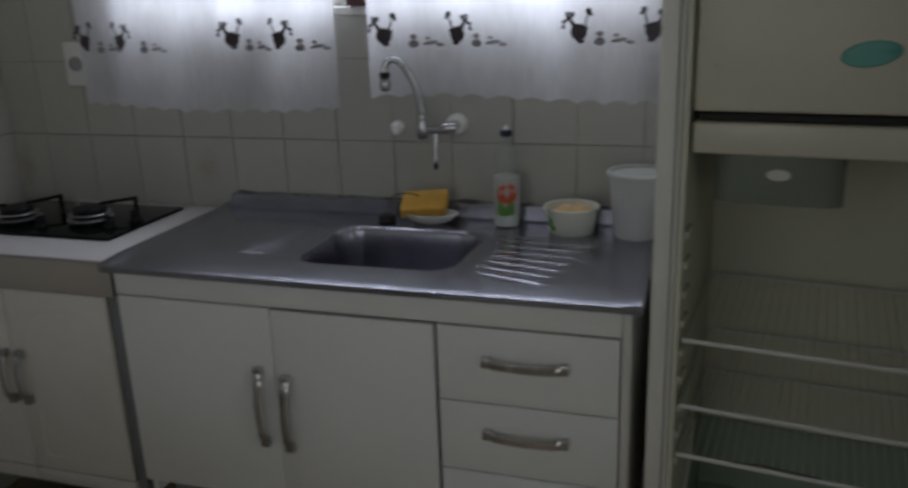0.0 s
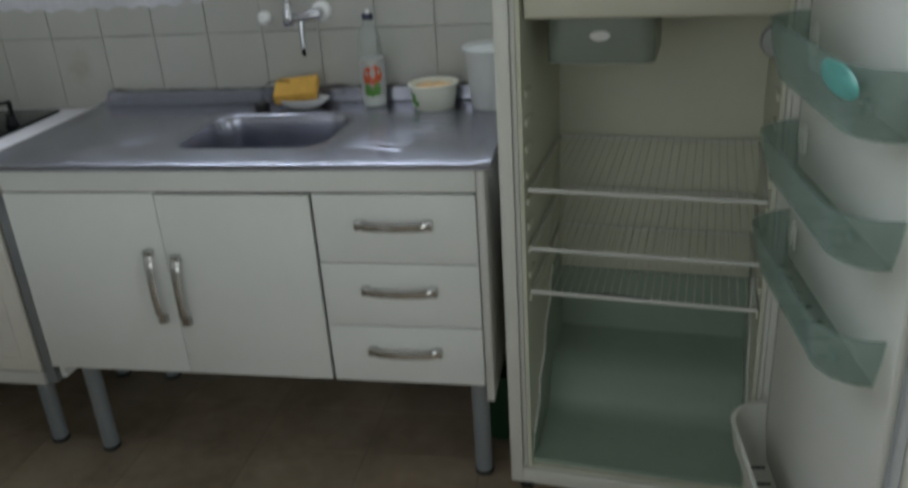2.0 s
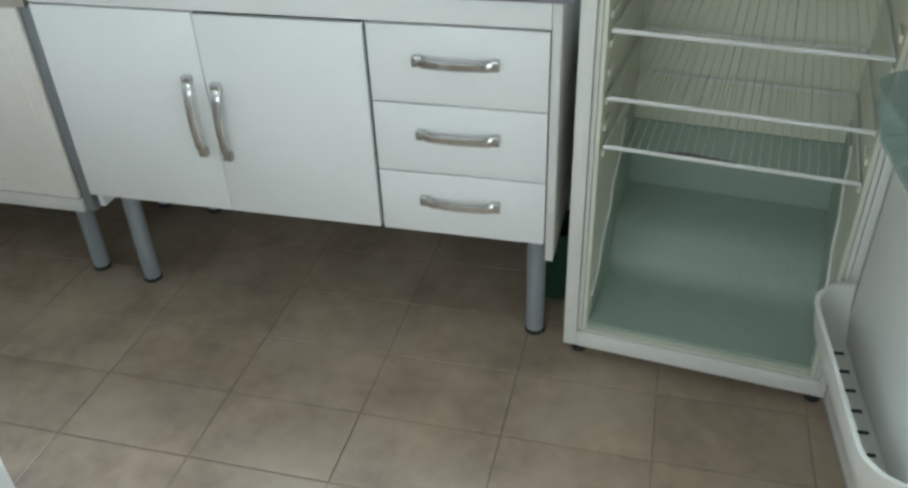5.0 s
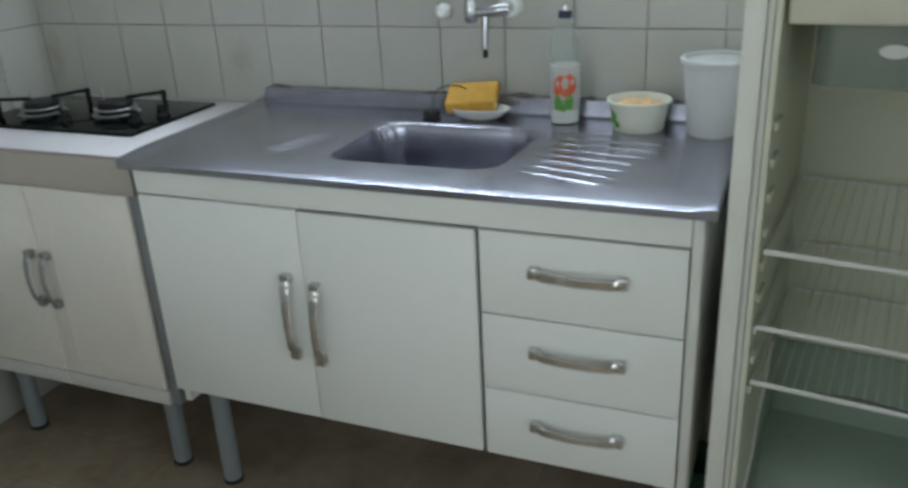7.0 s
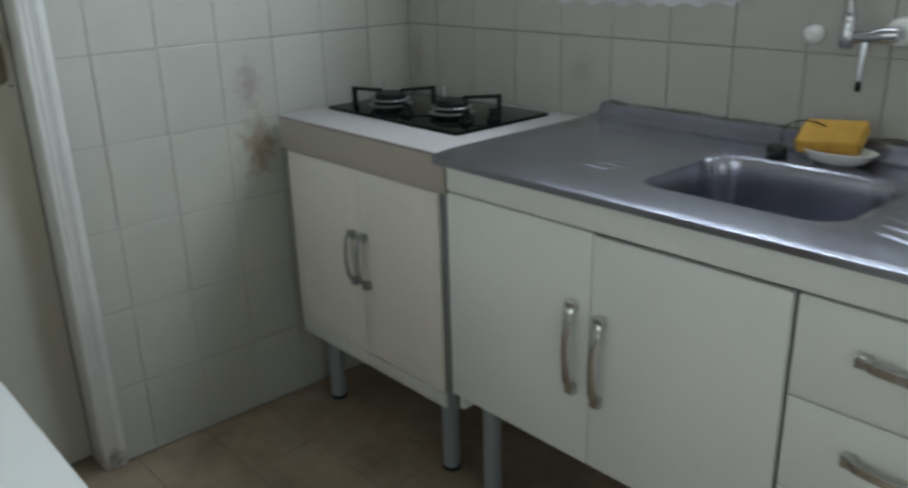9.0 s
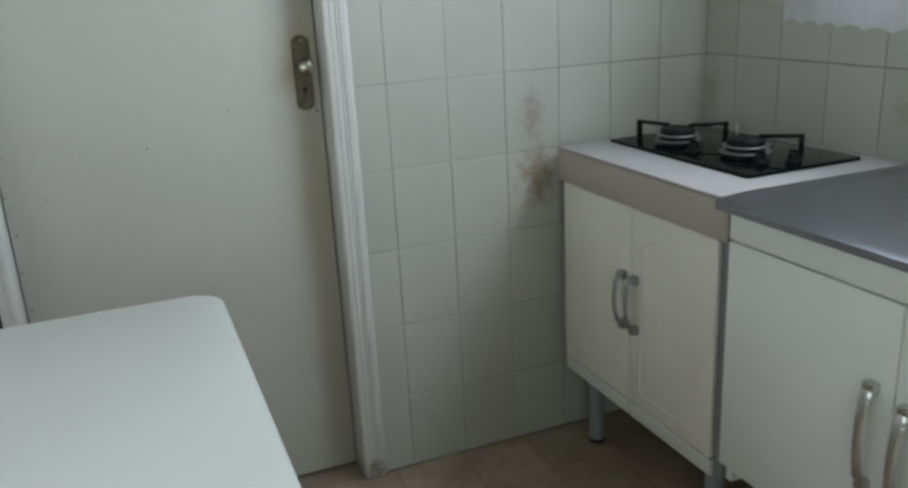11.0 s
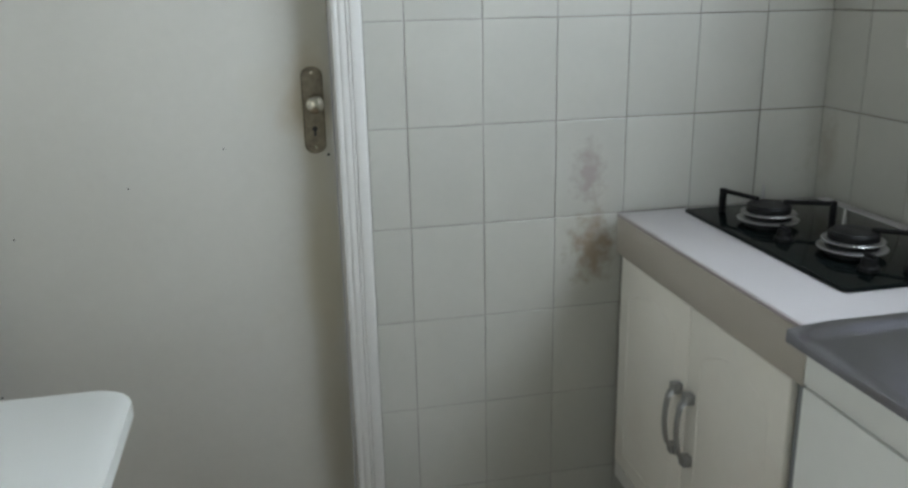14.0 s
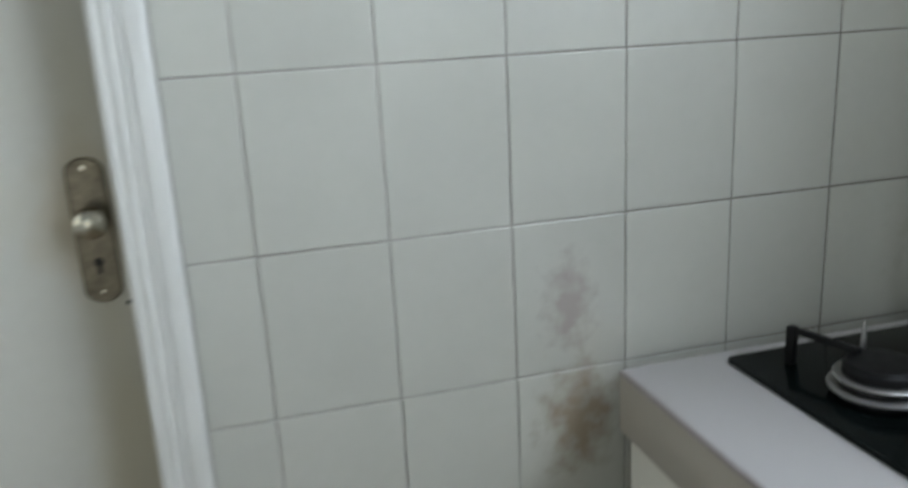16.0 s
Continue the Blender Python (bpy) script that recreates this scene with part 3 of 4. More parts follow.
lump = [0.0025 + 0.0045 * rng_dirt.random() ** 2 + 0.004 * max(0, 1 - abs(p[0] - 1.37) / 0.05) + 0.003 * max(0, 1 - abs(p[0] - 0.74) / 0.04) for p in bead]
part("sealant", tube(bmesh.new(), bead, 0.004, 8, rs=lump), M_SEAL, sink_top, "lumpy dark grey-brown sealant along the upstand")

# ---- stove unit ----
stove_cab = thing("stove_cabinet", "cream two-door stove cabinet with beige edge band on grey legs", "cabinet")
VX0, VX1, VF = 0.060, 0.694, -0.486
bm = bmesh.new()
box(bm, VX0 + 0.016, VX1 - 0.016, -0.465, -0.03, 0.225, 0.241)
box(bm, VX0 + 0.016, VX1 - 0.016, -0.045, -0.03, 0.241, 0.735)
part("carcass", bm, M_GREY, stove_cab, "grey cabinet inside")
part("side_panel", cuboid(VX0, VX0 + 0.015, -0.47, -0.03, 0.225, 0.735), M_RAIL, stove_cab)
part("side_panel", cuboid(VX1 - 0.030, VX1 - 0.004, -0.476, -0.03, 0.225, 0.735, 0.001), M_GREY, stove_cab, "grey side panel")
for x0, x1, hx in ((VX0 + 0.012, 0.3675, 0.350), (0.370, 0.660, 0.396)):
    p = part("door", cuboid(x0, x1, VF, VF + 0.016, 0.262, 0.734, 0.004, 3), M_CREAM, stove_cab)
    arch = [(x0 + 0.045, 0.30), (x0 + 0.045, 0.64)]
    for k in range(13):
        f = k / 12
        arch.append((x0 + 0.045 + (x1 - x0 - 0.09) * f, 0.655 + 0.035 * math.sin(math.pi * f)))
    arch += [(x1 - 0.045, 0.64), (x1 - 0.045, 0.30)]
    part("moulding", tube(bmesh.new(), [(x, VF + 0.0016, z) for x, z in arch], 0.0028, 8, True), M_CREAM, p, "faint embossed arch on the door")
    part("handle", bow_handle(bmesh.new(), (hx + 0.004, VF - 0.0005, 0.448), (hx, VF - 0.0005, 0.578), 0.028, 0.023, 0.004, 0.40), M_HANDLE2, p, "grey bow handle with flared ends")
part("bottom_rail", cuboid(VX0 + 0.012, 0.365, VF + 0.002, VF + 0.018, 0.222, 0.259, 0.002), M_RAIL, stove_cab)
part("bottom_rail", cuboid(0.369, VX1 - 0.032, VF + 0.002, VF + 0.018, 0.222, 0.259, 0.002), M_RAIL, stove_cab)
for x in (0.115, 0.60):
    for y in (-0.415, -0.09):
        leg(stove_cab, x, y, 0.225)
stove_top = thing("stove_worktop", "white laminate board with beige edge band carrying the cooktop", "worktop")
part("board", cuboid(0.050, 0.696, -0.4855, -0.004, 0.800, 0.8210, 0.0015), M_TOPWHITE, stove_top)
part("edge_band", cuboid(0.050, 0.690, -0.4895, -0.4865, 0.737, 0.8135, 0.001), M_BAND, stove_top, "beige laminate edge band")
part("edge_trim", cuboid(0.0495, 0.690, -0.4900, -0.4860, 0.8140, 0.8205, 0.0012), M_TRIM, stove_top, "thin mauve edge trim")
part("batten", cuboid(0.064, 0.688, -0.4860, -0.470, 0.737, 0.7995), M_BAND, stove_top)

cooktop = thing("cooktop", "black glass two-burner gas cooktop set on the white board", "cooktop")
part("glass", slab(bmesh.new(), rounded(0.079, 0.585, -0.357, -0.052, 0.008, 3), 0.8216, 0.8285, 0.002), M_BLACKGLASS, cooktop)
ZG = 0.8287
for bx, by, arms in ((0.236, -0.266, (197, 66)), (0.437, -0.236, (52,))):
    burner = part("burner", lathe(bmesh.new(), ((0.0, 0.0), (0.042, 0.0), (0.042, 0.021), (0.036, 0.023), (0.0, 0.023)), bx, by, ZG), M_IRON, cooktop, "black enamel burner")
    part("spill_ring", lathe(bmesh.new(), ((0.0415, 0.0103), (0.055, 0.0108), (0.056, 0.0125), (0.053, 0.0145), (0.0415, 0.0142)), bx, by, ZG, 36), M_ALU, burner, "chrome spill ring")
    part("flame_ring", lathe(bmesh.new(), ((0.0408, 0.0232), (0.049, 0.0235), (0.0505, 0.0250), (0.049, 0.0265), (0.0408, 0.0265)), bx, by, ZG, 36), M_ALU, burner, "chrome flame ring")
    part("burner_cap", lathe(bmesh.new(), ((0.0, 0.0232), (0.038, 0.0232), (0.041, 0.027), (0.041, 0.036), (0.036, 0.041), (0.0, 0.043)), bx, by, ZG, 32), M_IRON, burner, "black enamel cap")
    part("igniter", lathe(bmesh.new(), ((0.0, 0.0), (0.004, 0.0), (0.0036, 0.050), (0.0016, 0.066), (0.0, 0.068)), bx - 0.050, by + 0.018, ZG, 10), M_ALU, burner, "thin metal igniter")
    for a in arms:
        bm = bmesh.new()
        box(bm, 0.108, 0.119, -0.006, 0.006, ZG, ZG + 0.049, 0.002)
        box(bm, 0.026, 0.108, -0.0035, 0.0035, ZG + 0.040, ZG + 0.0485, 0.0015)
        bmesh.ops.transform(bm, matrix=pose(bx, by, 0, 0, 0, a), verts=bm.verts)
        part("pot_support", bm, M_IRON, cooktop, "black cast pot support")
for kx, ky in ((0.338, -0.298), (0.520, -0.268), (0.548, -0.205)):
    knob = part("knob", lathe(bmesh.new(), ((0.0, 0.0), (0.017, 0.0), (0.017, 0.006), (0.013, 0.009), (0.012, 0.020), (0.010, 0.022), (0, 0.022)), kx, ky, ZG, 20), M_IRON, cooktop)
    part("grip", cuboid(kx - 0.012, kx + 0.012, ky - 0.003, ky + 0.003, ZG + 0.0222, ZG + 0.028, 0.001), M_IRON, knob)

# ---- table ----
table = thing("folding_table", "white laminate folding table with a lowered end leaf", "table")
part("tabletop", slab(bmesh.new(), rounded(0.455, 1.262, -2.10, -1.384, 0.048), 0.712, 0.736, 0.005), M_TABLE, table)
part("drop_leaf", cuboid(1.240, 1.258, -2.09, -1.395, 0.28, 0.708, 0.004), M_TABLE, table)
for x, y in ((0.53, -1.46), (1.19, -1.46), (0.53, -2.03), (1.19, -2.03)):
    part("leg", cuboid(x - 0.02, x + 0.02, y - 0.02, y + 0.02, 0, 0.711, 0.004), M_RAIL, table)

# ---- fridge ----
FZ = -6.6
fridge = thing("refrigerator", "old cream refrigerator standing open and empty with green clear bins", "refrigerator", at=(1.850, -0.512, 0), rz=FZ)
W, D, H, T = 0.560, 0.485, 1.50, 0.042
bm = bmesh.new()
box(bm, 0, T - 0.003, 0.012, D, 0.036, H, 0.004)
box(bm, W - T + 0.003, W, 0.012, D, 0.036, H, 0.004)
box(bm, T - 0.003, W - T + 0.003, D - 0.04, D, 0.036, H)
box(bm, T - 0.003, W - T + 0.003, 0.012, D - 0.04, H - 0.05, H)
box(bm, T - 0.003, W - T + 0.003, 0.012, D - 0.04, 0.036, 0.070)
part("shell", bm, M_FRIDGE, fridge)
bm = bmesh.new()
box(bm, 0.0005, 0.030, 0, 0.0118, 0.038, H - 0.002, 0.003)
box(bm, W - 0.030, W - 0.0005, 0, 0.0118, 0.038, H - 0.002, 0.003)
box(bm, 0.030, W - 0.030, 0, 0.0118, 0.038, 0.078, 0.003)
box(bm, 0.030, W - 0.030, 0, 0.0118, H - 0.05, H - 0.002, 0.003)
part("front_frame", bm, M_FRIDGE, fridge)
bm = bmesh.new()
box(bm, T - 0.002, T + 0.006, 0.0125, D - 0.041, 0.071, H - 0.051)
box(bm, W - T - 0.006, W - T + 0.002, 0.0125, D - 0.041, 0.071, H - 0.051)
box(bm, T + 0.006, W - T - 0.006, D - 0.052, D - 0.041, 0.071, H - 0.051)
box(bm, T + 0.006, W - T - 0.006, 0.0125, D - 0.052, 0.071, 0.080)
liner = part("liner", bm, M_LINER, fridge, "pale greenish plastic liner")
for k in range(9):
    z = 0.50 + 0.055 * k
    for x0, x1 in ((T + 0.0055, T + 0.013), (W - T - 0.013, W - T - 0.0055)):
        bm = cuboid(x0, x1, 0.030, 0.085, z, z + 0.016, 0.004)
        part("shelf_runner", bm, M_LINER, liner)
# crisper floor: stepped green plastic with the compressor hump
bm = bmesh.new()
outline = ((0.028, 0.082), (0.20, 0.088), (0.225, 0.097), (0.245, 0.118), (0.285, 0.180), (0.305, 0.200), (0.335, 0.210), (D - 0.054, 0.225), (D - 0.054, 0.40), (D - 0.060, 0.40), (D - 0.064, 0.234), (0.335, 0.218), (0.300, 0.208), (0.276, 0.188), (0.236, 0.126), (0.218, 0.105), (0.198, 0.096), (0.028, 0.090))
ends = [[bm.verts.new((x, y, z)) for y, z in outline] for x in (T + 0.008, W - T - 0.008)]
for k in range(len(outline)):
    bm.faces.new((ends[0][k], ends[0][k - 1], ends[1][k - 1], ends[1][k]))
bm.faces.new(ends[0])
bm.faces.new(ends[1][::-1])
part("crisper_floor", bm, M_GREENFLOOR, fridge, "green plastic crisper floor with a raised step")
for x in (T + 0.0062, W - T - 0.0082):
    bm = bmesh.new()
    prof = [(0.030, 0.085), (D - 0.06, 0.085), (D - 0.06, 0.46), (0.30, 0.46)]
    prof += [(0.27, 0.43), (0.265, 0.39), (0.20, 0.35), (0.185, 0.29), (0.12, 0.25), (0.105, 0.19), (0.045, 0.15)]
    sides = [[bm.verts.new((x + dx, y, z)) for y, z in prof] for dx in (0, 0.002)]
    bm.faces.new(sides[0])
    bm.faces.new(sides[1][::-1])
    for k in range(len(prof)):
        bm.faces.new((sides[0][k], sides[0][k - 1], sides[1][k - 1], sides[1][k]))
    side = part("crisper_side", bm, M_GREENFLOOR, fridge)
    lip = [(x + 0.001, y, z) for y, z in prof[3:]]
    part("lip", tube(bmesh.new(), lip, 0.0035, 6), M_WIRE, side, "white stepped moulded lip")
for z in (0.756, 0.627, 0.527):
    bm = bmesh.new()
    tube(bm, ((0.056, 0.026, z), (0.506, 0.026, z - 0.004), (0.506, D - 0.075, z - 0.004), (0.056, D - 0.075, z)), 0.0046, 8, True)
    shelf = part("wire_shelf", bm, M_WIRE, fridge, "white plastic-coated wire shelf")
    for k in range(26):
        x = 0.068 + k * 0.0168
        part("rod", tube(bmesh.new(), ((x, 0.026, z + 0.003), (x, D - 0.075, z + 0.003)), 0.0010, 5), M_LINER, shelf)
    if z == 0.527:
        part("rust_mark", tube(bmesh.new(), ((0.150, 0.028, z + 0.003), (0.21, 0.031, z + 0.003), (0.30, 0.027, z + 0.002)), 0.004, 6, rs=(0.002, 0.0048, 0.002)), M_SEAL, shelf, "dark grime on the shelf front")
fz = part("freezer_door", cuboid(0.052, 0.522, 0.028, 0.055, 1.161, 1.425, 0.006, 3), M_FREEZER, fridge, "cream plastic freezer flap")
bm = lathe(bmesh.new(), ((0.0, 0.0035), (0.038, 0.003), (0.042, 0.0), (0.0, -0.001)), 0, 0, 0, 28, "y", 1.0, 0.46)
bmesh.ops.transform(bm, matrix=pose(0.305, 0.0275, 1.252, 0, 0, 0) @ pose(0, 0, 0, 0, -8, 0), verts=bm.verts)
part("badge", bm, M_TEAL, fz, "plain teal oval badge")
# solid dark block in place of the shaded freezer inside
part("freezer_shade_block", cuboid(T + 0.007, W - T - 0.007, 0.060, D - 0.055, 1.150, 1.44), M_DARK, fridge, "dark block standing for the shaded freezer inside")
part("drip_tray", cuboid(0.053, 0.524, 0.026, 0.30, 1.092, 1.144, 0.005, 3), M_FREEZER, fridge)
# dark strip painted for the shade in the gap under the flap
part("flap_gap_shade", cuboid(0.060, 0.515, 0.040, 0.058, 1.1445, 1.1575, 0.003), M_DARK, fridge)
box_part = part("thermostat_box", slab(bmesh.new(), rounded(0.085, 0.290, 0.075, 0.30, 0.03), 1.000, 1.0915, 0.006), M_BIN2, fridge, "smoky clear hanging tray")
part("knob", lathe(bmesh.new(), ((0.030, 0.0), (0.034, 0.02), (0.030, 0.03), (0.012, 0.032), (0.0, 0.032)), 0.508, 0.13, 1.035, 20, "y"), M_GASKET, fridge)
bm = lathe(bmesh.new(), ((0.0, 0.002), (0.018, 0.0018), (0.020, 0.0), (0.0, -0.001)), 0.188, 0.0745, 1.052, 24, "y", 1.0, 0.5)
part("label", bm, M_LABEL, box_part, "pale oval label")
for x in (0.03, W - 0.03):
    for y in (0.04, D - 0.05):
        part("foot", lathe(bmesh.new(), ((0.016, 0), (0.018, 0.006), (0.014, 0.034), (0.014, 0.0365)), x, y, 0, 16), M_RUBBER, fridge)

# fridge door, swung open on its hinge
DM = Matrix.Translation((0.548, -0.012, 0)) @ pose(0, 0, 0, 0, 0, -79.2)


def on_door(bm):
    """Door space: x along the leaf from the hinge, y towards the room side (outside), z up."""
    bmesh.ops.transform(bm, matrix=DM, verts=bm.verts)
    return bm


bm = slab(bmesh.new(), rounded(0.0, 0.56, 0.004, 0.052, 0.012), 0.045, 1.50)
fdoor = part("door", on_door(bm), M_FRIDGE, fridge, "cream enamelled door standing wide open")
bm = bmesh.new()
for a in ((0.008, 0.024, 0.055, 1.49), (0.536, 0.552, 0.055, 1.49), (0.024, 0.536, 0.055, 0.071), (0.024, 0.536, 1.474, 1.49)):
    box(bm, a[0], a[1], -0.010, 0.0038, a[2], a[3], 0.004)
part("gasket", on_door(bm), M_GASKET, fdoor, "grey rubber gasket")
bm = cuboid(0.030, 0.530, -0.016, 0.0036, 0.075, 1.47, 0.008, 3)
part("inner_liner", on_door(bm), M_FRIDGE, fdoor)


def bin_mesh(u0, u1, depth, z0, z1, wall, taper=0.80):
    """An open trough with a bowed front, narrower at the bottom; its rim is rolled."""
    bm = bmesh.new()
    n = 48

    def outline(inset, scale):
        path = []
        for k in range(n + 1):
            f = (1 - math.cos(math.pi * k / n)) / 2
            e = min(f, 1 - f) / 0.16
            bow = 1 if e >= 1 else math.sqrt(max(0, 1 - (1 - e) ** 2))
            path.append((u0 + inset + (u1 - u0 - 2 * inset) * f, -0.0165 - depth * scale * bow))
        return path

    def ring(path, z):
        return [bm.verts.new((x, y, z)) for x, y in path]

    fall = 0.10 * (1 - taper)
    rings = [ring(outline(fall, taper), z0), ring(outline(fall * 0.25, taper * 0.2 + 0.8), z0 + 0.55 * (z1 - z0)), ring(outline(0, 1), z1 - 0.004),
             ring(outline(-0.0015, 1.02), z1 - 0.003), ring(outline(-0.0015, 1.02), z1), ring(outline(wall, 1 - wall / depth), z1),
             ring(outline(wall + fall * 0.25, taper * 0.2 + 0.8 - wall / depth), z0 + 0.55 * (z1 - z0)), ring(outline(wall + fall, taper - wall / depth), z0 + wall)]
    for a, b in zip(rings, rings[1:]):
        for k in range(n):
            bm.faces.new((a[k], a[k + 1], b[k + 1], b[k]))
    bm.faces.new(rings[0])
    bm.faces.new(rings[-1][::-1])
    return bm


for z0, z1 in ((1.255, 1.335), (1.022, 1.112), (0.858, 0.932), (0.688, 0.768)):
    b = part("door_bin", on_door(bin_mesh(0.035, 0.495, 0.076, z0, z1, 0.003)), M_BIN, fdoor, "clear green plastic door bin")
    for u in (0.060, 0.470):
        part("boss", on_door(lathe(bmesh.new(), ((0.010, 0.0), (0.009, 0.004), (0.0, 0.005)), u, -0.070, z0 + 0.045, 14, "y")), M_BIN, b, "round moulded boss")
    if z0 == 1.022:
        bm = lathe(bmesh.new(), ((0.0, 0.003), (0.036, 0.0025), (0.040, 0.0), (0.0, -0.001)), 0.428, -0.0925, 1.092, 28, "y", 1.75, 0.5)
        part("badge", on_door(bm), M_TEAL, b, "plain teal oval badge")
    clip = [(0.075, -0.020, z0 + 0.030), (0.077, -0.020, z0 + 0.072), (0.086, -0.020, z0 + 0.078), (0.095, -0.020, z0 + 0.072), (0.097, -0.020, z0 + 0.030)]
    part("clip", on_door(tube(bmesh.new(), clip, 0.0030, 8)), M_FRIDGE, b, "white moulded clip")
    for k in range(7):
        x = 0.10 + 0.050 * k
        part("slot", on_door(cuboid(x, x + 0.006, -0.068, -0.032, z0 + 0.0032, z0 + 0.0042)), M_SLOT, b)
b = part("bottle_bin", on_door(bin_mesh(0.020, 0.490, 0.080, 0.240, 0.356, 0.006, 0.62)), M_FRIDGE, fdoor, "white plastic bottle rack")
for k in range(8):
    x = 0.085 + 0.048 * k
    part("slot", on_door(cuboid(x, x + 0.007, -0.060, -0.026, 0.2462, 0.2474)), M_DARK, b, "dark drain slot")

# ---- curtains ----


def curtain_y(x):
    return -0.066 + 0.013 * math.sin(x * 19 + 1.6 * math.sin(x * 6)) + 0.0025 * math.sin(x * 47)


def curtain(x0, x1, z0, z1, label):
    bm = bmesh.new()
    nx, nz = 110, 14
    rows = []
    for i in range(nx + 1):
        f = i / nx
        col = []
        for j in range(nz + 1):
            g = j / nz
            x = x0 + (x1 - x0) * f
            low = z0 + 0.010 * abs(math.sin(x * 48)) + 0.008 * math.sin(x * 6)
            z = low + (z1 - low) * g
            x += 0.012 * (1 - g) * math.sin(9 * x)
            col.append(bm.verts.new((x, curtain_y(x), z)))
        rows.append(col)
    for a, b in zip(rows, rows[1:]):
        for j in range(nz):
            bm.faces.new((a[j], b[j], b[j + 1], a[j + 1]))
    c = thing("curtain", label, "curtain", "kitchen window curtains")
    part("cloth", bm, M_CLOTH, c)
    bm = bmesh.new()
    for i in range(nx):
        xa, xb = x0 + (x1 - x0) * i / nx, x0 + (x1 - x0) * (i + 1) / nx
        za = z0 + 0.115
        q = [bm.verts.new((x, curtain_y(x) - 0.0015, z)) for x, z in ((xa, za), (xb, za), (xb, za + 0.004), (xa, za + 0.004))]
        bm.faces.new(q)
    part("hem_line", bm, M_CLOTH, c, "stitched band line")
    return c


def motif(parent, x, z, flip, dark=True):
    """A printed pot with sprouting leaves, laid on the cloth."""
    bm = bmesh.new()

    def blob(cx, cz, rx, rz, tilt=0.0, n=14):
        ct, st = math.cos(tilt), math.sin(tilt)
        vs = []
        for k in range(n):
            a = k * math.tau / n
            u, v = rx * math.cos(a), rz * math.sin(a)
            px = x + flip * (cx + u * ct - v * st)
            pz = z + cz + u * st + v * ct
            vs.append(bm.verts.new((px, curtain_y(px) - 0.0022, pz)))
        bm.faces.new(vs)

    if dark:
        blob(0, 0, 0.018, 0.018)
        blob(0.004, -0.019, 0.009, 0.005)
        blob(-0.012, 0.016, 0.005, 0.013, 0.6)
        blob(-0.021, 0.030, 0.009, 0.0045, -0.6)
        blob(-0.030, 0.023, 0.0075, 0.004, 0.35)
        blob(-0.033, 0.012, 0.0055, 0.004, 0.9)
        blob(-0.014, 0.037, 0.0055, 0.006, 0.2)
        blob(-0.024, 0.040, 0.004, 0.004)
        blob(0.015, 0.021, 0.0022, 0.018, -0.25)
        blob(0.021, 0.043, 0.0065, 0.0075, 0.4)
        blob(0.026, 0.036, 0.004, 0.0035)
        blob(0.014, 0.006, 0.008, 0.004, 0.8)
        part("print", bm, M_INK, parent, "dark printed potted plant")
    else:
        blob(0, -0.006, 0.012, 0.009)
        blob(0, 0.010, 0.008, 0.006)
        blob(0.040, -0.004, 0.018, 0.0045, 0.15)
        blob(0.062, -0.009, 0.010, 0.004)
        blob(0.034, 0.006, 0.006, 0.004)
        part("print", bm, M_INK2, parent, "pale printed teapot and cups")


left = curtain(0.325, 1.070, 1.092, 2.28, "thin white kitchen curtain printed with dark potted plants")
for x, f in ((0.350, 1), (0.470, -1), (0.792, 1), (0.932, -1)):
    motif(left, x, 1.265, f)
for x in (0.400, 0.545, 0.835, 0.985):
    motif(left, x, 1.250, 1, False)
right = curtain(1.172, 1.872, 1.118, 2.28, "thin white kitchen curtain printed with dark potted plants")
for x, f in ((1.202, 1), (1.372, -1), (1.650, 1), (1.805, -1)):
    motif(right, x, 1.268, f)
for x in (1.268, 1.420, 1.695):
    motif(right, x, 1.254, 1, False)
rod = thing("curtain_rod", "white metal curtain rod above the window", "curtain rod")
part("rod", tube(bmesh.new(), ((0.28, -0.066, 2.288), (1.92, -0.066, 2.288)), 0.008), M_WIRE, rod)
for x in (0.30, 1.90):
    part("bracket", cuboid(x - 0.008, x + 0.008, -0.070, 0.0, 2.278, 2.298, 0.002), M_WIRE, rod)
tagged(part("clay_block", cuboid(1.085, 1.155, -0.018, 0.045, 1.3345, 1.372, 0.004), M_BROWN, None), "small dark red clay block on the window sill", "block")

# ---- tap and wall fittings ----
tap = thing("wall_tap", "chrome wall-mounted swan-neck kitchen tap with white flange", "tap")
part("flange", lathe(bmesh.new(), ((0.0255, 0.0), (0.026, 0.010), (0.022, 0.020), (0.0138, 0.024)), 1.350, -0.0005, 1.056, 28, "y"), M_BRIGHT, tap, "white plastic wall flange")
bm = bmesh.new()
tube(bm, ((1.350, -0.020, 1.056), (1.350, -0.066, 1.056)), 0.0135, 14)
tube(bm, ((1.364, -0.062, 1.057), (1.340, -0.066, 1.055), (1.322, -0.068, 1.051), (1.283, -0.068, 1.049)), 0.012, 14, rs=(0.013, 0.0145, 0.010, 0.0105))
lathe(bm, ((0.0, -0.020), (0.011, -0.020), (0.0145, -0.014), (0.0145, 0.014), (0.011, 0.022), (0.012, 0.026), (0.012, 0.036), (0.0085, 0.042)), 1.283, -0.068, 1.050, 18)
part("body", bm, M_CHROME, tap)
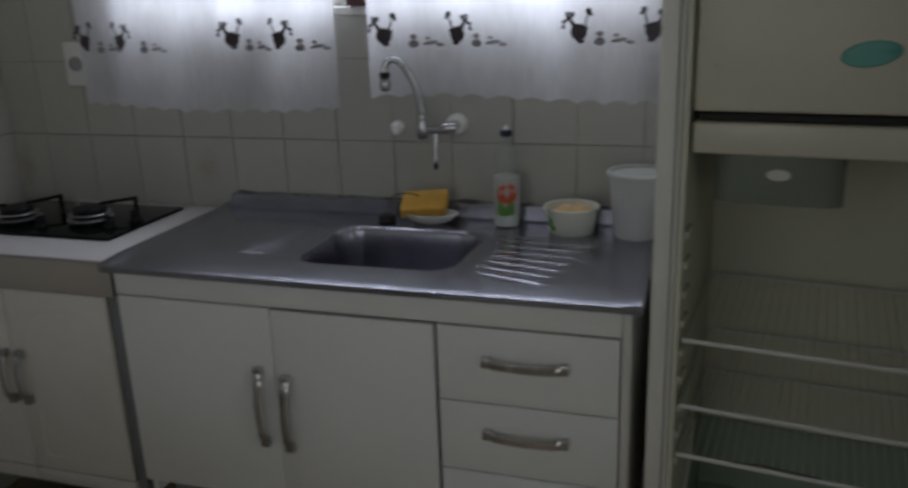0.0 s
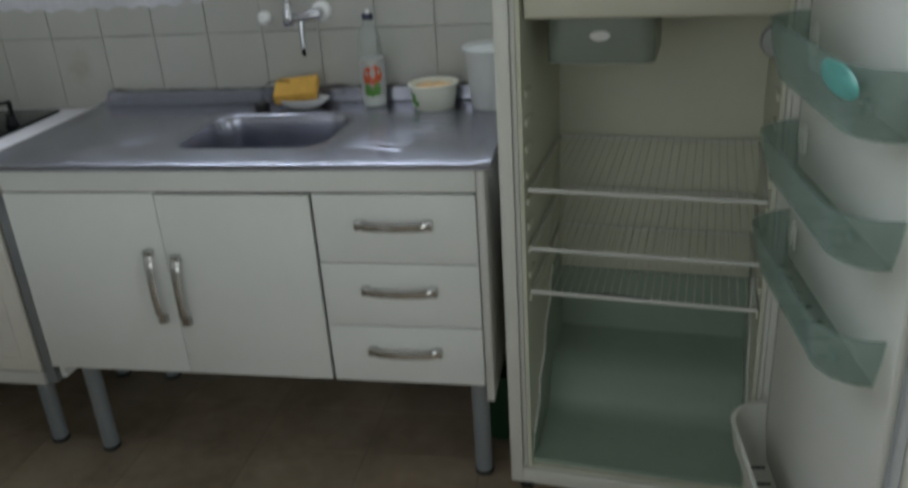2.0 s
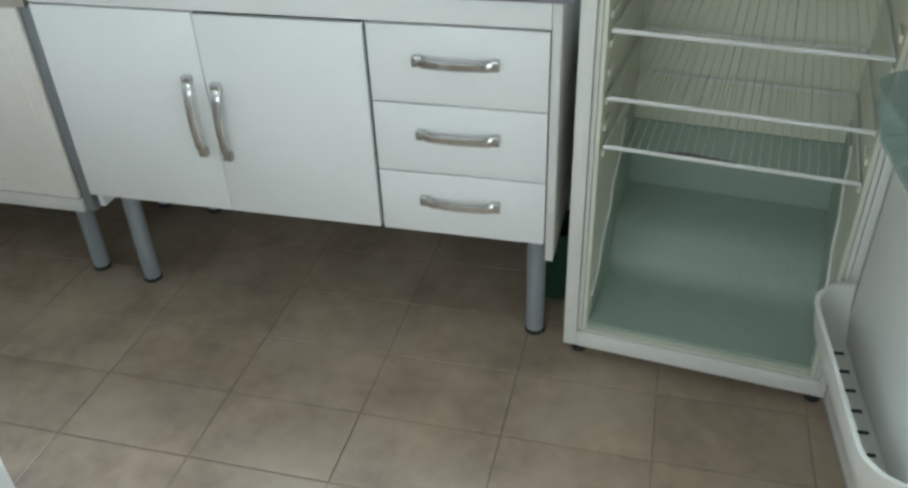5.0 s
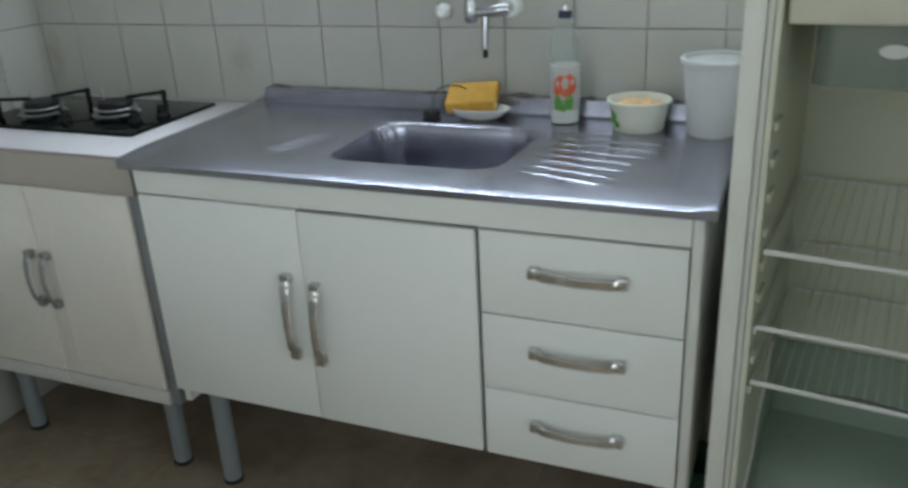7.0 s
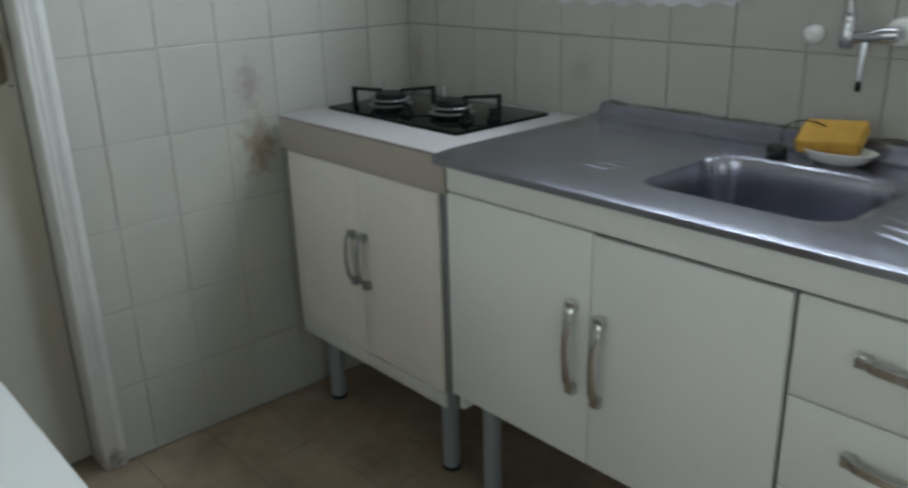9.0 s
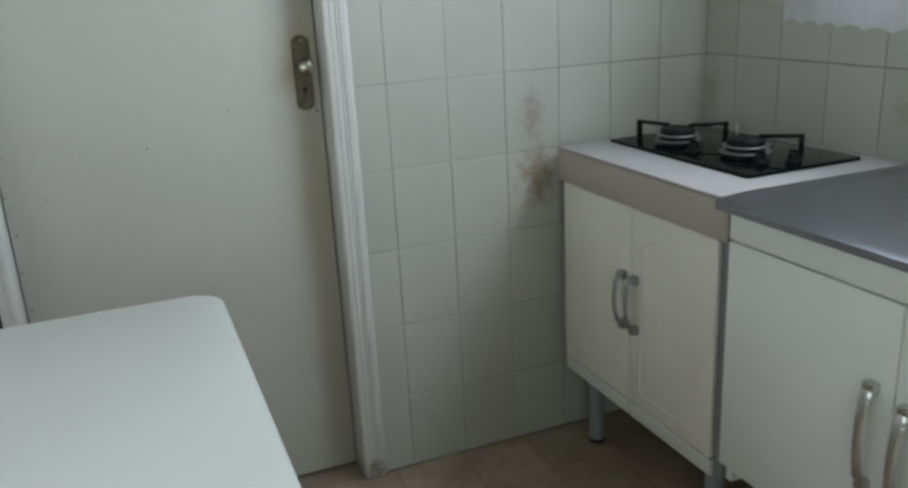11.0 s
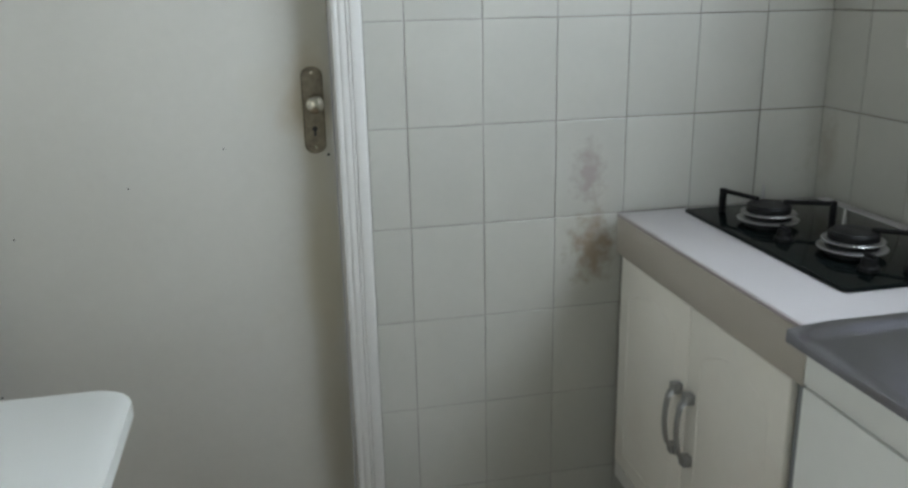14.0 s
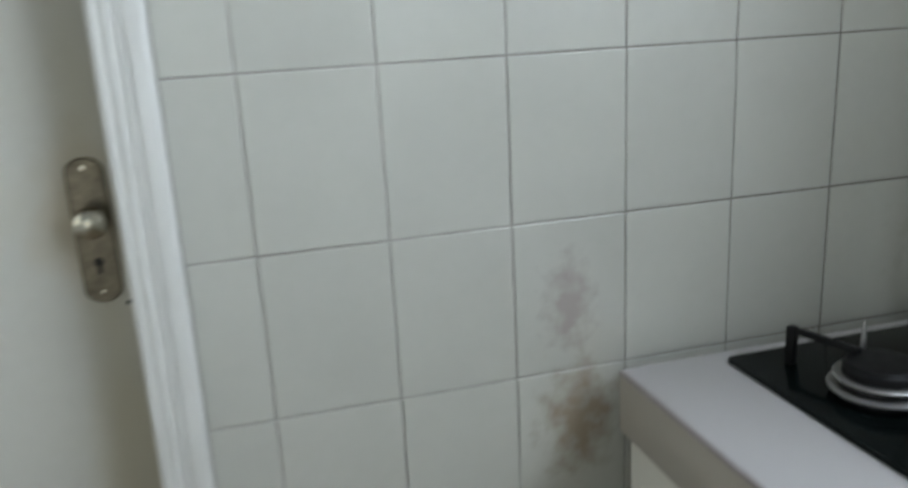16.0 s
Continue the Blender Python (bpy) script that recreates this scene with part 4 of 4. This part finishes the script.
pts = ((1.283, -0.068, 1.088), (1.2815, -0.069, 1.108), (1.278, -0.071, 1.130), (1.271, -0.074, 1.155), (1.260, -0.078, 1.180), (1.247, -0.082, 1.201), (1.234, -0.086, 1.2135), (1.222, -0.090, 1.2165), (1.212, -0.094, 1.211), (1.2075, -0.097, 1.197), (1.207, -0.098, 1.180))
part("spout", tube(bmesh.new(), pts, 0.0088, 14), M_CHROME, tap)
part("aerator_collar", lathe(bmesh.new(), ((0.0092, 0.188), (0.0125, 0.186), (0.0125, 0.176), (0.010, 0.174), (0.0, 0.174)), 1.207, -0.098, 1.0, 18), M_IRON, tap, "dark ribbed collar")
part("aerator", lathe(bmesh.new(), ((0.0, 0.1738), (0.0100, 0.1738), (0.0128, 0.168), (0.0128, 0.150), (0.0105, 0.145), (0.0, 0.145)), 1.207, -0.098, 1.0, 18), M_CHROME, tap)
part("lever", tube(bmesh.new(), ((1.316, -0.072, 1.042), (1.317, -0.079, 1.010), (1.320, -0.088, 0.978)), 0.004, 10, rs=(0.0085, 0.0065, 0.0060)), M_CHROME, tap)
part("lever_tip", lathe(bmesh.new(), ((0.0, 0.979), (0.004, 0.978), (0.006, 0.970), (0.005, 0.962), (0.0, 0.960)), 1.320, -0.0885, 0.0, 12), M_IRON, tap)
tagged(part("wall_plug", lathe(bmesh.new(), ((0.0165, 0.0), (0.018, 0.010), (0.016, 0.022), (0.009, 0.029), (0.0, 0.030)), 1.197, -0.0005, 1.045, 24, "y"), M_BRIGHT, None), "white round capped water outlet on the tiles", "wall plug")
socket = thing("power_socket", "white wall power socket with a round dark outlet", "power socket")
part("plate", cuboid(0.232, 0.312, -0.012, -0.0005, 1.145, 1.265, 0.005, 3), M_CERAMIC, socket)
part("outlet", lathe(bmesh.new(), ((0.020, 0.0), (0.020, 0.004), (0.016, 0.005), (0.014, 0.002), (0.0, 0.002)), 0.270, -0.0122, 1.205, 24, "y"), M_GASKET, socket)

# ---- things on the sink top ----
ZT = CZ - 0.009
bowl = thing("soap_dish", "white porcelain dish by the basin holding a sponge", "dish")
part("dish", lathe(bmesh.new(), ((0.030, 0.0), (0.050, 0.008), (0.070, 0.026), (0.067, 0.027), (0.045, 0.012), (0.0, 0.007)), 1.300, -0.085, ZT, 32, "z", 1.0, 0.62), M_CERAMIC, bowl)
sponge = cuboid(-0.055, 0.055, -0.035, 0.035, -0.014, 0.014, 0.005, 3)
bmesh.ops.transform(sponge, matrix=pose(1.285, -0.082, ZT + 0.047, 28, -4, 6), verts=sponge.verts)
tagged(part("sponge", sponge, M_SPONGE, None), "worn yellow kitchen sponge lying in the dish", "sponge")
strainer = thing("sink_strainer", "small black sink plug with a wire loop", "sink plug")
part("plug", lathe(bmesh.new(), ((0.016, 0), (0.021, 0.006), (0.019, 0.016), (0.010, 0.022), (0.0, 0.023)), 1.190, -0.092, ZT, 20), M_RUBBER, strainer)
part("wire", tube(bmesh.new(), [(1.190 + 0.05 * (1 - math.cos(radians(a))) - 0.0, -0.080, ZT + 0.020 + 0.050 * math.sin(radians(a)) ** 0.6 if 0 < a < 180 else ZT + 0.020) for a in range(0, 181, 15)], 0.0013, 6), M_IRON, strainer)

bottle = thing("detergent_bottle", "clear plastic bottle with red flower label and navy cap", "bottle")
BXC, BYC = 1.485, -0.070
part("body", lathe(bmesh.new(), ((0.0, 0.001), (0.024, 0.0), (0.030, 0.005), (0.030, 0.122), (0.0285, 0.130), (0.0290, 0.152), (0.026, 0.172), (0.018, 0.192), (0.0125, 0.203), (0.0115, 0.212), (0.0, 0.212)), BXC, BYC, ZT, 28), M_PET, bottle, "clear plastic body")
part("liquid", lathe(bmesh.new(), ((0.0, 0.003), (0.028, 0.003), (0.0285, 0.034), (0.0, 0.034)), BXC, BYC, ZT, 24), M_LABEL, bottle)
part("label", lathe(bmesh.new(), ((0.0302, 0.030), (0.0306, 0.031), (0.0306, 0.119), (0.0302, 0.120)), BXC, BYC, ZT, 28), M_FILM, bottle)
cap = part("cap", lathe(bmesh.new(), ((0.0, 0.2122), (0.0135, 0.2122), (0.0140, 0.215), (0.0132, 0.2255), (0.0, 0.226)), BXC, BYC, ZT, 22), M_CAP, bottle, "navy screw cap")
part("nozzle", lathe(bmesh.new(), ((0.0055, 0.2262), (0.0055, 0.233), (0.0035, 0.236), (0.0, 0.236)), BXC, BYC, ZT, 16), M_BRIGHT, cap, "white nozzle")


def wrap(bm, cx, cy, r, a0, z0, ra, rz, n=12):
    """An oval patch wrapped on an upright cylinder; a0 degrees from -y."""
    vs = []
    for k in range(n):
        t = k * math.tau / n
        a = radians(a0) + ra / r * math.cos(t)
        vs.append(bm.verts.new((cx + r * math.sin(a), cy - r * math.cos(a), z0 + rz * math.sin(t))))
    bm.faces.new(vs)


bm = bmesh.new()
for a, z, ra, rz in ((-16, 0.078, 0.009, 0.020), (14, 0.080, 0.012, 0.022), (44, 0.082, 0.009, 0.018), (10, 0.064, 0.016, 0.012), (32, 0.098, 0.005, 0.008), (-4, 0.096, 0.005, 0.008)):
    wrap(bm, BXC, BYC, 0.0311, a, ZT + z, ra, rz)
part("flower_print", bm, M_RED, bottle)
bm = bmesh.new()
for a, z, ra, rz in ((-14, 0.046, 0.008, 0.017), (8, 0.040, 0.009, 0.012), (32, 0.048, 0.009, 0.017)):
    wrap(bm, BXC, BYC, 0.0313, a, ZT + z, ra, rz)
part("leaf_print", bm, M_LEAF, bottle)

pot = thing("small_tub", "small cream plastic tub with leaf print, open", "tub")
part("tub", lathe(bmesh.new(), ((0.0, 0.0), (0.047, 0.0), (0.050, 0.003), (0.058, 0.054), (0.063, 0.056), (0.063, 0.061), (0.058, 0.061), (0.055, 0.054), (0.047, 0.006), (0.0, 0.006)), 1.642, -0.095, ZT, 32), M_POT, pot)
bm = bmesh.new()
for a, z, ra, rz in ((-50, 0.030, 0.010, 0.012), (-38, 0.018, 0.008, 0.007), (-62, 0.045, 0.006, 0.010)):
    wrap(bm, 1.642, -0.095, 0.0562, a, ZT + z, ra, rz)
part("leaf_print", bm, M_LEAF, pot)
rag = bmesh.new()
n = 18
rings = []
for j, (r, h) in enumerate(((0.030, 0.010), (0.046, 0.036), (0.047, 0.047), (0.040, 0.054), (0.018, 0.057))):
    rings.append([rag.verts.new((1.642 + r * math.cos(k * math.tau / n) * (1 + 0.06 * math.sin(3 * k + j)), -0.095 + r * math.sin(k * math.tau / n) * (1 + 0.06 * math.cos(2 * k)), ZT + h + 0.004 * math.sin(2.3 * k + 1.7 * j))) for k in range(n)])
for a, b in zip(rings, rings[1:]):
    for k in range(n):
        rag.faces.new((a[k], a[(k + 1) % n], b[(k + 1) % n], b[k]))
rag.faces.new(rings[0][::-1])
rag.faces.new(rings[-1])
tagged(part("scrubbing_pad", rag, M_RAG, None), "crumpled ochre scrubbing pad in the small tub", "scrubbing pad")
bucket = thing("white_bucket", "white plastic bucket beside the refrigerator", "bucket")
part("bucket", lathe(bmesh.new(), ((0.0, 0.0), (0.052, 0.0), (0.054, 0.004), (0.066, 0.136), (0.066, 0.1385), (0.063, 0.1385), (0.052, 0.008), (0.0, 0.008)), 1.790, -0.095, ZT, 36), M_BUCKET, bucket)
part("rim", lathe(bmesh.new(), ((0.0665, 0.1340), (0.0705, 0.1345), (0.072, 0.1375), (0.072, 0.1440), (0.0700, 0.1465), (0.0660, 0.1465), (0.0635, 0.1440), (0.0635, 0.1390), (0.0665, 0.1388)), 1.790, -0.095, ZT, 36), M_BUCKET, bucket)

# ---- door lock and nail holes ----
plate = []
for k in range(13):
    a = radians(180 * k / 12)
    plate.append((-1.086 + 0.0215 * math.cos(a), 1.112 + 0.018 * math.sin(a)))
for k in range(13):
    a = radians(180 + 180 * k / 12)
    plate.append((-1.086 + 0.0215 * math.cos(a), 0.976 + 0.018 * math.sin(a)))
lock = thing("door_lock", "tarnished brass lock plate with round worn knob on the door", "door lock")
bm = bmesh.new()
lo = [bm.verts.new((-0.0752, y, z)) for y, z in plate]
hi = [bm.verts.new((-0.0712, -1.086 + 0.86 * (y + 1.086), 1.044 + 0.97 * (z - 1.044))) for y, z in plate]
bm.faces.new(lo)
bm.faces.new(hi[::-1])
for k in range(len(plate)):
    bm.faces.new((lo[k], lo[k - 1], hi[k - 1], hi[k]))
part("plate", bm, M_BRASS, lock)
part("knob", lathe(bmesh.new(), ((0.010, 0.0), (0.009, 0.016), (0.017, 0.020), (0.0185, 0.028), (0.016, 0.036), (0.008, 0.039), (0.0, 0.0395)), -0.0712, -1.084, 1.060, 24, "x"), M_KNOB, lock, "worn round metal knob")
bm = bmesh.new()
lathe(bm, ((0.0055, 0.0), (0.0055, 0.0012), (0.0, 0.0012)), -0.0712, -1.086, 1.008, 14, "x")
box(bm, -0.0712, -0.0702, -1.0885, -1.0835, 0.994, 1.008)
part("keyhole", bm, M_DARK, lock)
for z in (1.118, 0.972):
    part("screw", lathe(bmesh.new(), ((0.0035, 0.0), (0.003, 0.0015), (0.0, 0.0018)), -0.0712, -1.086, z, 12, "x"), M_KNOB, lock)


def nail_holes(parent, spots, r):
    for x, y, z in spots:
        part("nail_hole", lathe(bmesh.new(), ((r, 0.0), (r * 0.8, 0.0009), (0.0, 0.001)), x, y, z, 10, "x"), M_DARK, parent)


nail_holes(door, [(-0.0748, -1.742 + 0.003 * math.sin(9 * k), 0.50 + 0.085 * k) for k in range(10)], 0.0022)
nail_holes(door, [(0.0122, -1.759, 0.792), (0.0122, -1.761, 0.654), (0.0122, -1.759, 1.084)], 0.0036)
nail_holes(door, [(-0.0748, -1.732, 1.07), (-0.0748, -1.737, 1.075), (-0.0748, -1.7335, 1.045)], 0.0034)
nail_holes(door, [(-0.0748, -1.265, 0.978), (-0.0748, -1.450, 0.910), (-0.0748, -1.668, 0.825)], 0.0018)
nail_holes(door, [(0.0122, -1.012, 0.58), (0.0122, -1.018, 0.31), (0.0122, -1.008, 0.12), (0.0122, -1.02, 0.05), (-0.0748, -1.062, 0.955)], 0.003)

green_bucket = thing("green_bucket", "dark green plastic bucket on the floor behind the cabinet leg", "bucket")
part("bucket", lathe(bmesh.new(), ((0.0, 0.0), (0.046, 0.0), (0.048, 0.004), (0.058, 0.185), (0.062, 0.187), (0.062, 0.195), (0.056, 0.195), (0.046, 0.006), (0.0, 0.006)), 1.802, -0.265, 0.0, 28), M_DKGREEN, green_bucket)
nail_holes(door, [(0.0125, -1.773, 1.03), (0.0125, -1.771, 0.79), (0.0125, -1.776, 0.67)], 0.0042)

# ---- tiles, last ----


def tile_mesh(name, w, h, t, material, ch=0.0012):
    """A tile in its own x (width), y (height) with its face at z = 0 and chamfered edges."""
    bm = bmesh.new()
    lo = [bm.verts.new((x, y, -t)) for x, y in ((0, 0), (w, 0), (w, h), (0, h))]
    mid = [bm.verts.new((x, y, -ch * 0.5)) for x, y in ((0, 0), (w, 0), (w, h), (0, h))]
    hi = [bm.verts.new((x, y, 0)) for x, y in ((ch, ch), (w - ch, ch), (w - ch, h - ch), (ch, h - ch))]
    bm.faces.new(hi)
    for a, b in ((lo, mid), (mid, hi)):
        for k in range(4):
            bm.faces.new((a[k], a[(k + 1) % 4], b[(k + 1) % 4], b[k]))
    return mesh_of(name, bm, material, False)


JOINT = 0.0021
rng = random.Random(4)
tile_meshes = {}


def lay(parent, frame_m, u0, u1, v0, v1, material, joint=JOINT, tilt=0.0022):
    key = (round(u1 - u0, 3), round(v1 - v0, 3), material.name)
    if key not in tile_meshes:
        tile_meshes[key] = tile_mesh("tile", u1 - u0 - joint, v1 - v0 - joint, 0.006, material)
    ob = new("tile", tile_meshes[key])
    ob.parent = parent
    ob.matrix_world = frame_m @ Matrix.Translation((u0 + joint / 2, v0 + joint / 2, rng.uniform(-0.0004, 0.0004))) @ Euler((rng.uniform(-tilt, tilt), rng.uniform(-tilt, tilt), 0)).to_matrix().to_4x4()


# north wall: u along x, v up, face towards -y
north = Matrix(((1, 0, 0, 0), (0, 0, -1, 0), (0, 1, 0, 0), (0, 0, 0, 1)))
for j in range(9):
    v0, v1 = j * TH, (j + 1) * TH
    for i in range(-1, 19):
        u0, u1 = max(-0.005, 0.117 + i * TW), min(0.117 + (i + 1) * TW, ROOM_X)
        if u1 > WIN[0] and u0 < WIN[1] and v1 > WIN[2] - 0.022:
            if v0 < WIN[2] - 0.03:
                lay(wall_north, north, u0, u1, v0, WIN[2] - 0.022, M_TILE)
            continue
        lay(wall_north, north, u0, u1, v0, v1, M_TILE)
# west wall: u along -y from the corner
west = Matrix(((0, 0, 1, 0), (1, 0, 0, 0), (0, 1, 0, 0), (0, 0, 0, 1)))
for j in range(9):
    for i in range(7):
        u0, u1 = -(i + 1) * TW, -i * TW
        lay(wall_west, west, max(u0, -0.990), u1, j * TH, (j + 1) * TH, M_TILE)
# floor
FX, FY, PX, PY = 1.46, -0.590, 0.302, 0.1885
flat = Matrix.Identity(4)
for i in range(-5, 5):
    for j in range(-16, 4):
        x0, x1 = max(0.0, FX + i * PX), min(ROOM_X, FX + (i + 1) * PX)
        y0, y1 = max(ROOM_Y, FY + j * PY), min(0.0, FY + (j + 1) * PY)
        if x1 - x0 > 0.02 and y1 - y0 > 0.02:
            lay(floor, flat, x0, x1, y0, y1, M_FLOOR, 0.0032, 0.0015)
